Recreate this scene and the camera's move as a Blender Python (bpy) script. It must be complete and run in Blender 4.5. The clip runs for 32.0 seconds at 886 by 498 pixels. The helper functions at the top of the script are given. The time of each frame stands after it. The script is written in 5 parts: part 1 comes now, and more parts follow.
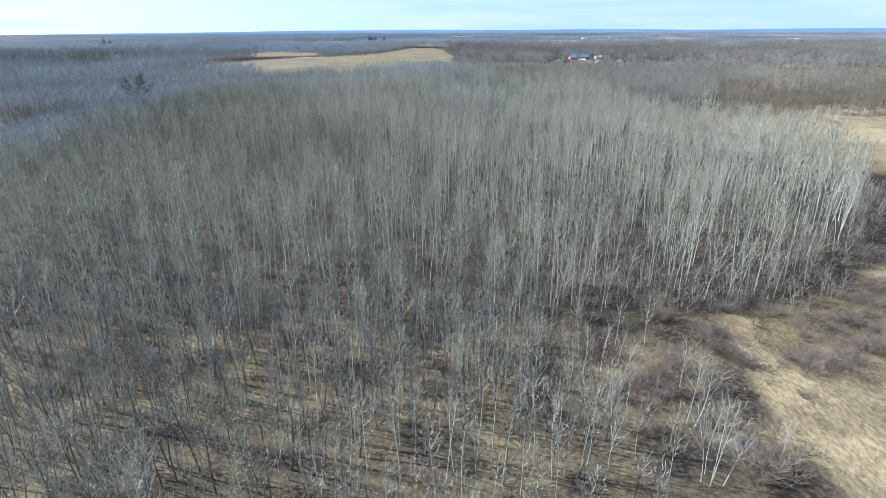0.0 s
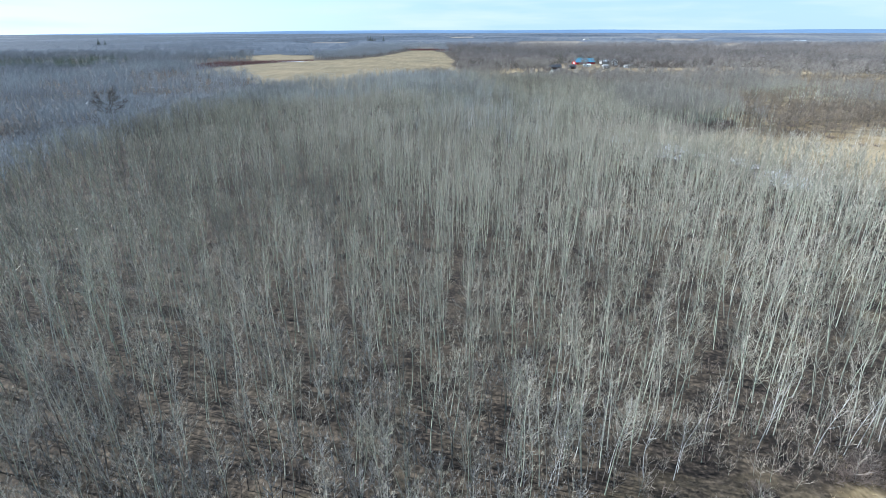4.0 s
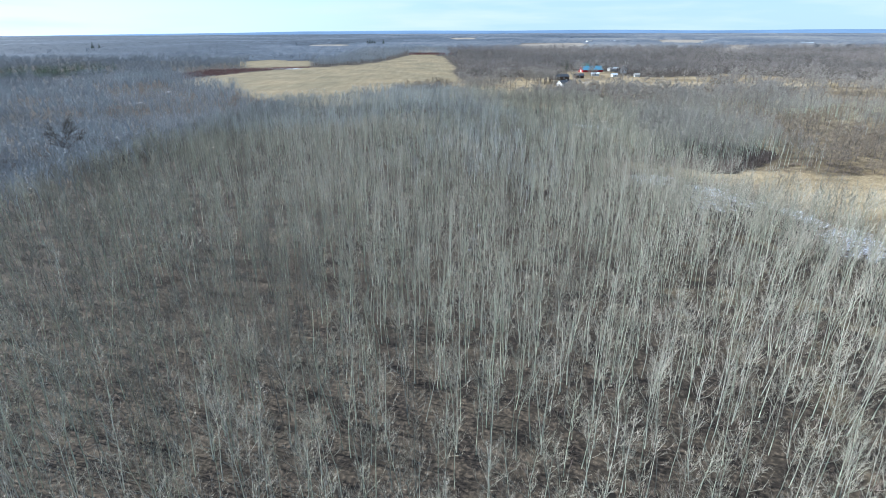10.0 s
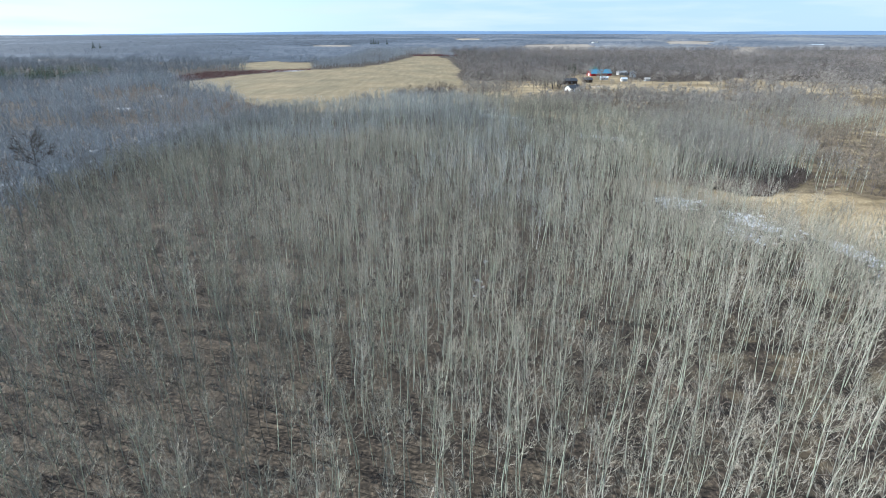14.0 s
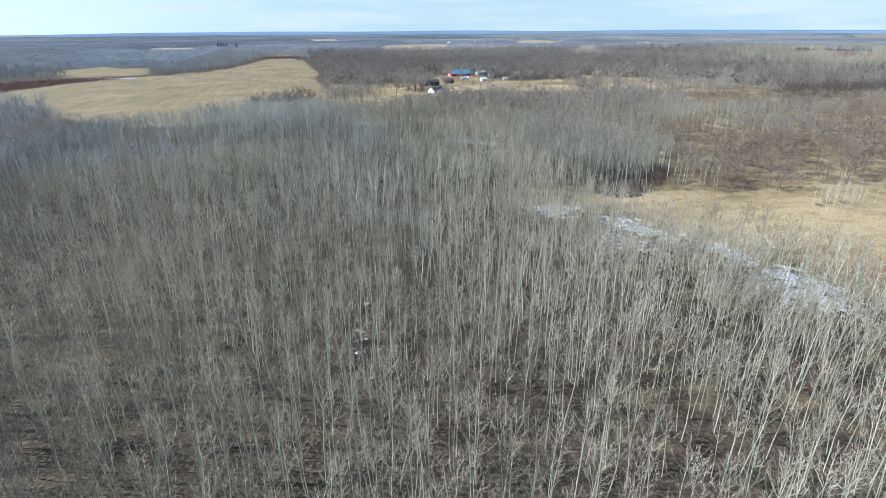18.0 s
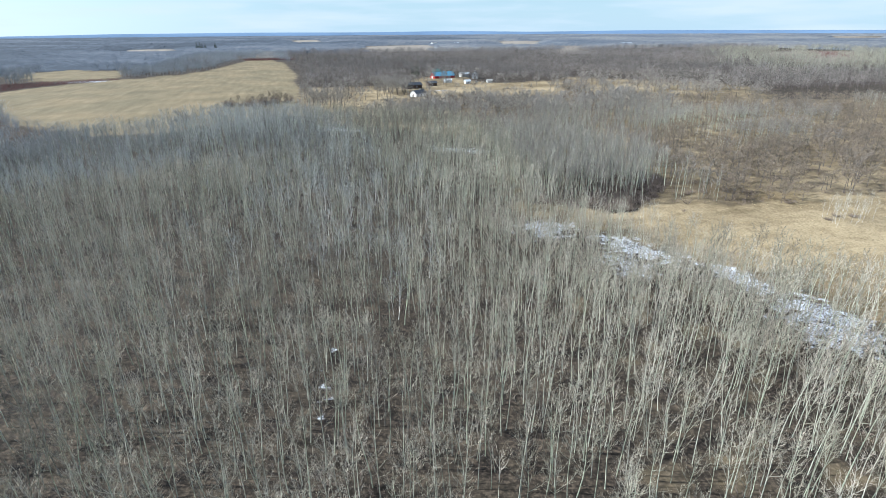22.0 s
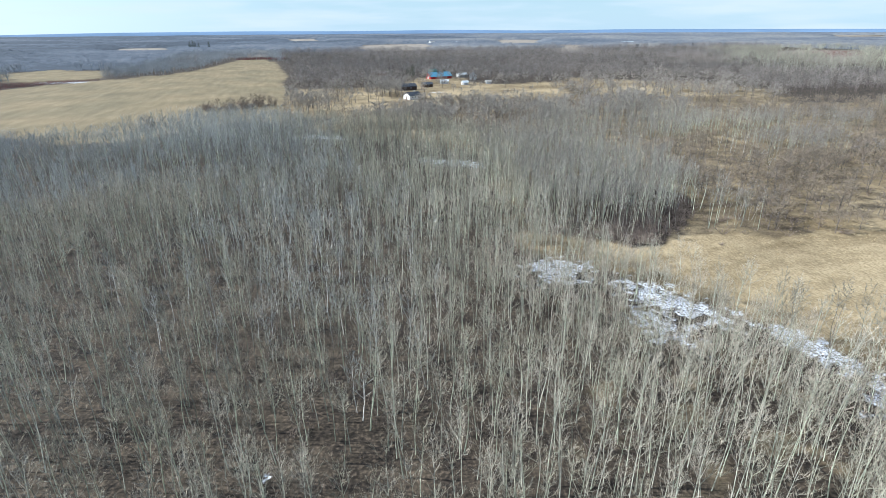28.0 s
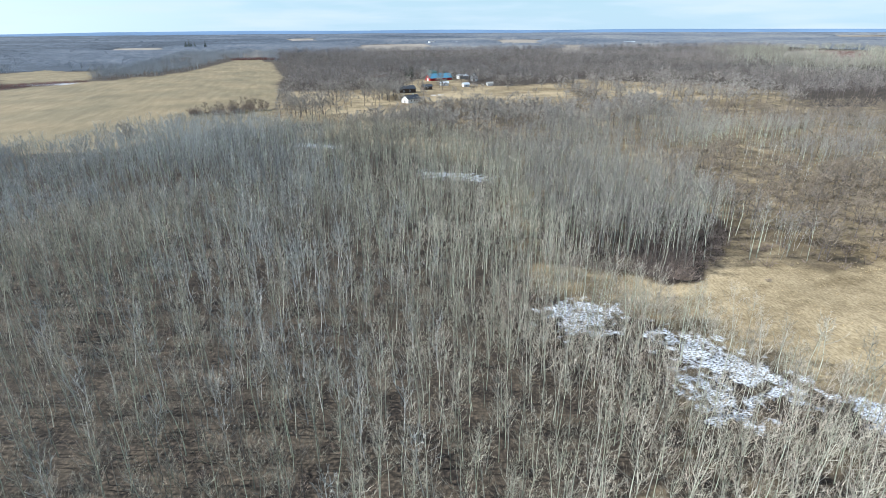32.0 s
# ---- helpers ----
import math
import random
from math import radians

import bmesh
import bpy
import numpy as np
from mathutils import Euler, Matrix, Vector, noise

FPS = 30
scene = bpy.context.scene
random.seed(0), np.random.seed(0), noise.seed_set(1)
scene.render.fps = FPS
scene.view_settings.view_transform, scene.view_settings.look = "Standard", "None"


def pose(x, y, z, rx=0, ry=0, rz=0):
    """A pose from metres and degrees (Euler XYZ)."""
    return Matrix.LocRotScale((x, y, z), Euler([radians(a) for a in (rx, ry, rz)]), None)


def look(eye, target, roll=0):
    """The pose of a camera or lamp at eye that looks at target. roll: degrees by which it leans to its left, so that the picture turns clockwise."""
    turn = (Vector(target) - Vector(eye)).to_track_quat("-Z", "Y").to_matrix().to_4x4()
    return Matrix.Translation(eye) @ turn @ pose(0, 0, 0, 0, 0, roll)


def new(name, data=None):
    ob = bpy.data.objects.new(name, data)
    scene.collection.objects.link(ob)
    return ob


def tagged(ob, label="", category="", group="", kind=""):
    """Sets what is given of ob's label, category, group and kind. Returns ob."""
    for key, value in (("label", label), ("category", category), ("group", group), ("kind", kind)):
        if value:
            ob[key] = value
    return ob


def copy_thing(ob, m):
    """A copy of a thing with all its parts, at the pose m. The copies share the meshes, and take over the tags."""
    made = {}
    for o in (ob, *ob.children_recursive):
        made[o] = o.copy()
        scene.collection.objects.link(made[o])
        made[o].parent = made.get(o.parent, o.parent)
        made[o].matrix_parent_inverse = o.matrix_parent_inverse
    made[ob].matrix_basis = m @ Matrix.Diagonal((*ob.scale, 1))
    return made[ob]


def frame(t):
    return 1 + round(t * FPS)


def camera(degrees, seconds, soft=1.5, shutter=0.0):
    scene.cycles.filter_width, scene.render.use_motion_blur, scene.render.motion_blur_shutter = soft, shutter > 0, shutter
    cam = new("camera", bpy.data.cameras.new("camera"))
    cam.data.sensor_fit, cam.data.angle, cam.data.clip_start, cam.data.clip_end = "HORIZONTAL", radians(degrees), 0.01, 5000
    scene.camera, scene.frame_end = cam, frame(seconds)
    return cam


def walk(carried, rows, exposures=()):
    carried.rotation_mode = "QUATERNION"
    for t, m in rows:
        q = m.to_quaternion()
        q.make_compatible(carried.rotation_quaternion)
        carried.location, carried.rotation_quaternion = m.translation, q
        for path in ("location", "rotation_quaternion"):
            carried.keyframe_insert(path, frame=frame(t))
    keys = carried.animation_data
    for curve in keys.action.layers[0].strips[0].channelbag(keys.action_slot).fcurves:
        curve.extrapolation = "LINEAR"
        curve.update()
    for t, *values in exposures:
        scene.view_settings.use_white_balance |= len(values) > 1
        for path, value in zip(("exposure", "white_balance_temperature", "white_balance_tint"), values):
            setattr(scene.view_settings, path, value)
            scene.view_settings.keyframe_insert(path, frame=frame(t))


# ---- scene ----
# The camera: a drone that climbs over the stand and then turns right.
cam = camera(78.28, 32.0, soft=0.9)
ROWS = [
    (0.0, 0.001, 0.003, 34.999, 0.001, 21.963, -0.227),
    (0.5, -0.030, 3.247, 35.595, -0.018, 21.962, -0.229),
    (1.0, -0.067, 6.470, 36.184, -0.081, 21.968, -0.228),
    (1.5, -0.115, 9.662, 36.759, -0.144, 21.979, -0.223),
    (2.0, -0.177, 12.812, 37.318, -0.146, 21.989, -0.214),
    (2.5, -0.252, 15.910, 37.862, -0.129, 21.998, -0.200),
    (3.0, -0.339, 18.950, 38.397, -0.094, 22.002, -0.182),
    (3.5, -0.436, 21.934, 38.929, -0.031, 21.997, -0.157),
    (5.5, -1.013, 32.969, 40.836, -0.071, 21.986, -0.150),
    (6.0, -0.996, 35.768, 41.492, -0.019, 21.981, -0.139),
    (6.5, -0.954, 38.579, 42.184, -0.006, 21.979, -0.136),
    (7.0, -0.912, 41.394, 42.895, 0.010, 21.983, -0.143),
    (7.5, -0.891, 44.194, 43.601, 0.017, 21.993, -0.160),
    (8.0, -0.896, 46.958, 44.287, 0.014, 22.011, -0.185),
    (8.5, -0.908, 49.672, 44.954, 0.029, 22.029, -0.212),
    (9.0, -0.912, 52.334, 45.600, 0.020, 22.043, -0.233),
    (9.5, -0.902, 54.955, 46.211, 0.022, 22.047, -0.243),
    (10.0, -0.882, 57.552, 46.762, 0.063, 22.042, -0.242),
    (10.5, -0.861, 60.135, 47.225, 0.061, 22.031, -0.231),
    (11.0, -0.848, 62.702, 47.579, 0.105, 22.020, -0.212),
    (11.5, -0.844, 65.246, 47.821, 0.137, 22.013, -0.187),
    (12.0, -0.838, 67.760, 47.973, 0.174, 22.011, -0.161),
    (12.5, -0.811, 70.235, 48.081, 0.215, 22.013, -0.133),
    (13.0, -0.748, 72.657, 48.180, 0.272, 22.016, -0.105),
    (13.5, -0.643, 75.024, 48.289, 0.440, 22.016, -0.081),
    (14.7, 0.012, 80.104, 48.644, 0.400, 22.024, -0.067),
    (15.5, 0.449, 83.490, 48.881, -1.866, 22.029, -0.057),
    (16.0, 0.544, 85.771, 49.022, -4.531, 22.035, -0.106),
    (16.5, 0.621, 88.072, 49.148, -7.572, 22.044, -0.158),
    (17.0, 0.704, 90.361, 49.255, -10.442, 22.051, -0.208),
    (17.5, 0.834, 92.592, 49.339, -12.681, 22.056, -0.252),
    (18.0, 1.048, 94.720, 49.403, -13.460, 22.056, -0.289),
    (18.5, 1.362, 96.723, 49.451, -13.906, 22.052, -0.319),
    (19.0, 1.771, 98.607, 49.490, -14.235, 22.045, -0.343),
    (19.5, 2.265, 100.399, 49.531, -14.473, 22.035, -0.360),
    (20.0, 2.841, 102.136, 49.585, -14.662, 22.025, -0.369),
    (20.5, 3.493, 103.851, 49.652, -14.815, 22.014, -0.371),
    (21.0, 4.206, 105.564, 49.723, -14.909, 22.005, -0.369),
    (21.5, 4.956, 107.293, 49.781, -14.991, 22.001, -0.365),
    (22.0, 5.727, 109.059, 49.815, -15.052, 22.000, -0.361),
    (22.5, 6.520, 110.897, 49.819, -15.085, 22.002, -0.358),
    (23.0, 7.349, 112.844, 49.792, -15.100, 22.007, -0.354),
    (23.5, 8.224, 114.919, 49.739, -15.117, 22.015, -0.350),
    (24.0, 9.134, 117.116, 49.668, -15.113, 22.025, -0.345),
    (24.5, 10.059, 119.408, 49.592, -15.109, 22.037, -0.338),
    (25.0, 10.978, 121.762, 49.520, -15.123, 22.051, -0.330),
    (25.5, 11.881, 124.152, 49.458, -15.149, 22.067, -0.320),
    (27.5, 14.987, 133.755, 49.294, -15.159, 22.104, -0.338),
    (28.0, 15.690, 136.245, 49.271, -15.170, 22.108, -0.342),
    (28.5, 16.366, 138.749, 49.242, -15.169, 22.112, -0.345),
    (29.0, 17.012, 141.262, 49.212, -15.191, 22.116, -0.345),
    (29.5, 17.634, 143.774, 49.196, -15.186, 22.119, -0.343),
    (30.0, 18.235, 146.266, 49.212, -15.183, 22.120, -0.338),
    (30.5, 18.820, 148.720, 49.266, -15.195, 22.123, -0.329),
    (31.0, 19.392, 151.129, 49.342, -15.210, 22.127, -0.320),
    (31.5, 19.955, 153.501, 49.425, -15.264, 22.134, -0.311),
    (32.0, 20.511, 155.852, 49.503, -15.244, 22.144, -0.304),
]
walk(cam, [(t, pose(x, y, z, 0, 0, yaw) @ pose(0, 0, 0, 90 - down, 0, 0) @ pose(0, 0, 0, 0, 0, roll)) for t, x, y, z, yaw, down, roll in ROWS],
     exposures=[(0.0, 0.95, 5450, 7), (8.0, 0.93, 5340, 7), (11.0, 0.94, 5450, 7), (18.0, 0.83, 5680, 7), (32.0, 0.85, 5700, 7)])

# ---- light ----
SUN_ELEV, SUN_FROM = 37.0, (-0.955, 0.297)
world = bpy.data.worlds.new("sky")
scene.world = world
world.use_nodes = True
wn, wl = world.node_tree.nodes, world.node_tree.links
wn.clear()
sky = wn.new("ShaderNodeTexSky")
sky.sky_type, sky.sun_disc = "NISHITA", False
sky.sun_elevation = radians(SUN_ELEV)
sky.sun_rotation = math.atan2(SUN_FROM[0], SUN_FROM[1])
sky.air_density, sky.dust_density, sky.ozone_density = 1.0, 0.2, 3.0
wtc, wmap, wno = wn.new("ShaderNodeTexCoord"), wn.new("ShaderNodeMapping"), wn.new("ShaderNodeTexNoise")
wmap.inputs["Scale"].default_value = (3.0, 3.0, 26.0)
wno.inputs["Scale"].default_value, wno.inputs["Detail"].default_value = 1.6, 6.0
wramp = wn.new("ShaderNodeValToRGB")
wramp.color_ramp.elements[0].position, wramp.color_ramp.elements[1].position = 0.44, 0.68
wramp.color_ramp.elements[0].color, wramp.color_ramp.elements[1].color = (0, 0, 0, 1), (0.75, 0.75, 0.75, 1)
wmix = wn.new("ShaderNodeMix")
wmix.data_type = "RGBA"
wmix.inputs["B"].default_value = (6.6, 7.2, 7.6, 1)
bg, wout = wn.new("ShaderNodeBackground"), wn.new("ShaderNodeOutputWorld")
bg.inputs["Strength"].default_value = 0.070
wl.new(wtc.outputs["Generated"], wmap.inputs["Vector"])
wl.new(wmap.outputs["Vector"], wno.inputs["Vector"])
wl.new(wno.outputs["Fac"], wramp.inputs["Fac"])
wl.new(wramp.outputs["Color"], wmix.inputs["Factor"])
# pale blue haze low over the horizon
wsep, wpow, whaze = wn.new("ShaderNodeSeparateXYZ"), wn.new("ShaderNodeMapRange"), wn.new("ShaderNodeMix")
wpow.inputs["From Min"].default_value, wpow.inputs["From Max"].default_value = 0.0, 0.22
wpow.inputs["To Min"].default_value, wpow.inputs["To Max"].default_value = 0.80, 0.0
whaze.data_type = "RGBA"
whaze.inputs["B"].default_value = (4.7, 6.4, 7.5, 1)
wl.new(wtc.outputs["Generated"], wsep.inputs[0])
wl.new(wsep.outputs["Z"], wpow.inputs["Value"])
wl.new(wpow.outputs["Result"], whaze.inputs["Factor"])
wl.new(sky.outputs["Color"], whaze.inputs["A"])
wveil, wside = wn.new("ShaderNodeMix"), wn.new("ShaderNodeMapRange")
wside.inputs["From Min"].default_value, wside.inputs["From Max"].default_value = 0.0, -0.75
wside.inputs["To Min"].default_value, wside.inputs["To Max"].default_value = 0.0, 0.9
wveil.data_type = "RGBA"
wveil.inputs["B"].default_value = (10.2, 11.0, 11.2, 1)
wl.new(wsep.outputs["X"], wside.inputs["Value"])
wlow = wn.new("ShaderNodeMath")
wlow.operation = "MULTIPLY"
wl.new(wside.outputs["Result"], wlow.inputs[0])
wl.new(wpow.outputs["Result"], wlow.inputs[1])
wl.new(wlow.outputs[0], wveil.inputs["Factor"])
wl.new(whaze.outputs["Result"], wveil.inputs["A"])
wl.new(wveil.outputs["Result"], wmix.inputs["A"])
wl.new(wmix.outputs["Result"], bg.inputs["Color"])
wl.new(bg.outputs["Background"], wout.inputs["Surface"])
sun = new("sun", bpy.data.lights.new("sun", "SUN"))
sun.data.energy, sun.data.angle, sun.data.color = 5.0, radians(0.53), (1.0, 0.95, 0.87)
flat = math.cos(radians(SUN_ELEV))
sun.matrix_world = look((SUN_FROM[0] * flat * 400, SUN_FROM[1] * flat * 400, math.sin(radians(SUN_ELEV)) * 400), (0, 0, 0))


# ---- materials ----
def ramp(nodes, links, fac, stops):
    r = nodes.new("ShaderNodeValToRGB")
    els = r.color_ramp.elements
    while len(els) < len(stops):
        els.new(0.5)
    for e, (p, c) in zip(els, stops):
        e.position, e.color = p, (*c, 1)
    links.new(fac, r.inputs["Fac"])
    return r.outputs["Color"]


def mixed(nodes, links, fac, a, b, blend="MIX"):
    m = nodes.new("ShaderNodeMix")
    m.data_type, m.blend_type = "RGBA", blend
    for key, v in (("Factor", fac), ("A", a), ("B", b)):
        if isinstance(v, (int, float)):
            m.inputs[key].default_value = v
        elif isinstance(v, tuple):
            m.inputs[key].default_value = (*v, 1)
        else:
            links.new(v, m.inputs[key])
    return m.outputs["Result"]


def maths(nodes, links, op, a, b=0.0):
    m = nodes.new("ShaderNodeMath")
    m.operation = op
    for i, v in enumerate((a, b)):
        if isinstance(v, (int, float)):
            m.inputs[i].default_value = v
        else:
            links.new(v, m.inputs[i])
    return m.outputs[0]


def grain(nodes, links, size, stretch=(1, 1, 1), detail=4.0, coords="Object"):
    tc, mp, no = nodes.new("ShaderNodeTexCoord"), nodes.new("ShaderNodeMapping"), nodes.new("ShaderNodeTexNoise")
    mp.inputs["Scale"].default_value = stretch
    no.inputs["Scale"].default_value, no.inputs["Detail"].default_value = 1.0 / size, detail
    links.new(tc.outputs[coords], mp.inputs["Vector"])
    links.new(mp.outputs["Vector"], no.inputs["Vector"])
    return no.outputs["Fac"]


def material(name, rough=0.85):
    m = bpy.data.materials.new(name)
    m.use_nodes = True
    b = m.node_tree.nodes["Principled BSDF"]
    b.inputs["Roughness"].default_value = rough
    b.inputs["Specular IOR Level"].default_value = 0.25
    return m, m.node_tree.nodes, m.node_tree.links, b


def bumped(nodes, links, b, height, strength, distance):
    bu = nodes.new("ShaderNodeBump")
    bu.inputs["Strength"].default_value, bu.inputs["Distance"].default_value = strength, distance
    links.new(height, bu.inputs["Height"])
    links.new(bu.outputs["Normal"], b.inputs["Normal"])


def wood(name, stops, marks=0.0, spread=0.35):
    """Bark or twigs: the tint carried by each tree picks the hue, with light and dark stems and dark scars."""
    m, n, l, b = material(name, 0.8)
    at = n.new("ShaderNodeAttribute")
    at.attribute_name = "tint"
    base = ramp(n, l, at.outputs["Fac"], stops)
    geo = n.new("ShaderNodeNewGeometry")
    isl = maths(n, l, "MULTIPLY_ADD", geo.outputs["Random Per Island"], spread)
    isl.node.inputs[2].default_value = 1.0 - spread / 2
    g1 = grain(n, l, 0.5, (3, 3, 1), 3.0)
    vary = maths(n, l, "MULTIPLY", isl, maths(n, l, "MULTIPLY_ADD", g1, 0.6))
    vary.node.inputs[1].links[0].from_node.inputs[2].default_value = 0.7
    col = mixed(n, l, 1.0, base, vary, "MULTIPLY")
    if marks:
        g2 = grain(n, l, 0.22, (1, 1, 3.5), 2.0)
        scar = ramp(n, l, g2, ((0.60, (0, 0, 0)), (0.68, (1, 1, 1))))
        col = mixed(n, l, maths(n, l, "MULTIPLY", scar, marks), col, (0.05, 0.045, 0.04))
    l.new(col, b.inputs["Base Color"])
    return m


ASPEN_BARK = wood("aspen_bark", ((0.0, (0.57, 0.575, 0.48)), (0.3, (0.49, 0.53, 0.40)), (0.55, (0.39, 0.42, 0.325)), (0.8, (0.22, 0.21, 0.18)), (1.0, (0.14, 0.125, 0.11))), 0.75, 0.5)
ASPEN_LIMB = wood("aspen_limb", ((0.0, (0.43, 0.41, 0.34)), (0.35, (0.37, 0.375, 0.285)), (0.65, (0.30, 0.295, 0.24)), (1.0, (0.18, 0.168, 0.14))), 0.0, 0.7)
ASPEN_TWIG = wood("aspen_twig", ((0.0, (0.475, 0.43, 0.35)), (0.35, (0.372, 0.348, 0.268)), (0.65, (0.275, 0.257, 0.20)), (1.0, (0.168, 0.150, 0.121))), 0.0, 0.6)
BIRCH_BARK = wood("birch_bark", ((0.0, (0.78, 0.77, 0.73)), (1.0, (0.62, 0.61, 0.57))), 0.8, 0.2)
OAK_BARK = wood("oak_bark", ((0.0, (0.18, 0.155, 0.14)), (1.0, (0.12, 0.105, 0.09))))
OAK_TWIG = wood("oak_twig", ((0.0, (0.285, 0.235, 0.172)), (0.5, (0.225, 0.187, 0.142)), (1.0, (0.185, 0.160, 0.135))), 0.0, 0.6)
OAK_CROWN = wood("oak_crown", ((0.0, (0.325, 0.292, 0.262)), (0.5, (0.262, 0.24, 0.222)), (1.0, (0.215, 0.203, 0.195))), 0.0, 0.25)
ASH_TWIG = wood("ash_twig", ((0.0, (0.37, 0.34, 0.295)), (0.5, (0.30, 0.278, 0.247)), (1.0, (0.235, 0.22, 0.20))), 0.0, 0.6)
# Grey of bare twigs, with a little distance haze blued into the colour.
GREY_TWIG = wood("grey_twig", ((0.0, (0.43, 0.445, 0.45)), (0.5, (0.355, 0.375, 0.385)), (1.0, (0.26, 0.275, 0.28))))
PALE_LIMB = wood("pale_limb", ((0.0, (0.56, 0.57, 0.53)), (1.0, (0.34, 0.35, 0.32))), 0.0, 0.5)
PALE_TWIG = wood("pale_twig", ((0.0, (0.45, 0.455, 0.415)), (1.0, (0.22, 0.222, 0.205))), 0.0, 0.6)
DULL_TWIG = wood("dull_twig", ((0.0, (0.47, 0.475, 0.45)), (0.5, (0.34, 0.345, 0.325)), (1.0, (0.19, 0.195, 0.187))), 0.0, 0.6)
# Blue-grey of distance haze is mixed into the mid and far twig colours.
HAZY_MID_TWIG = wood("hazy_mid_twig", ((0.0, (0.20, 0.22, 0.24)), (0.5, (0.155, 0.175, 0.197)), (1.0, (0.11, 0.127, 0.147))))
HAZY_FAR_TWIG = wood("hazy_far_twig", ((0.0, (0.225, 0.225, 0.215)), (0.3, (0.155, 0.165, 0.178)), (0.6, (0.108, 0.124, 0.147)), (0.85, (0.072, 0.088, 0.112)), (1.0, (0.050, 0.062, 0.078))), 0.0, 0.3)
TAN_TWIG = wood("tan_twig", ((0.0, (0.44, 0.385, 0.31)), (0.6, (0.37, 0.32, 0.26)), (1.0, (0.30, 0.265, 0.22))), 0.0, 0.6)
STEM_DARK = wood("dark_stem", ((0.0, (0.17, 0.15, 0.13)), (0.6, (0.11, 0.095, 0.085)), (1.0, (0.30, 0.30, 0.26))), 0.3, 0.4)
SLIM_TWIG = wood("slim_twig", ((0.0, (0.36, 0.345, 0.31)), (0.5, (0.29, 0.275, 0.245)), (1.0, (0.235, 0.225, 0.205))), 0.0, 0.6)
SHRUB_TWIG = wood("shrub_twig", ((0.0, (0.27, 0.215, 0.175)), (0.5, (0.19, 0.152, 0.13)), (0.7, (0.13, 0.105, 0.092)), (0.85, (0.17, 0.09, 0.08)), (1.0, (0.17, 0.075, 0.07))))
NEEDLES = wood("spruce_needles", ((0.0, (0.035, 0.055, 0.03)), (1.0, (0.05, 0.065, 0.03))))
PINE_NEEDLES = wood("pine_needles", ((0.0, (0.08, 0.13, 0.075)), (1.0, (0.105, 0.145, 0.08))))
DRY_GRASS = wood("dry_grass", ((0.0, (0.52, 0.42, 0.25)), (1.0, (0.40, 0.30, 0.17))))


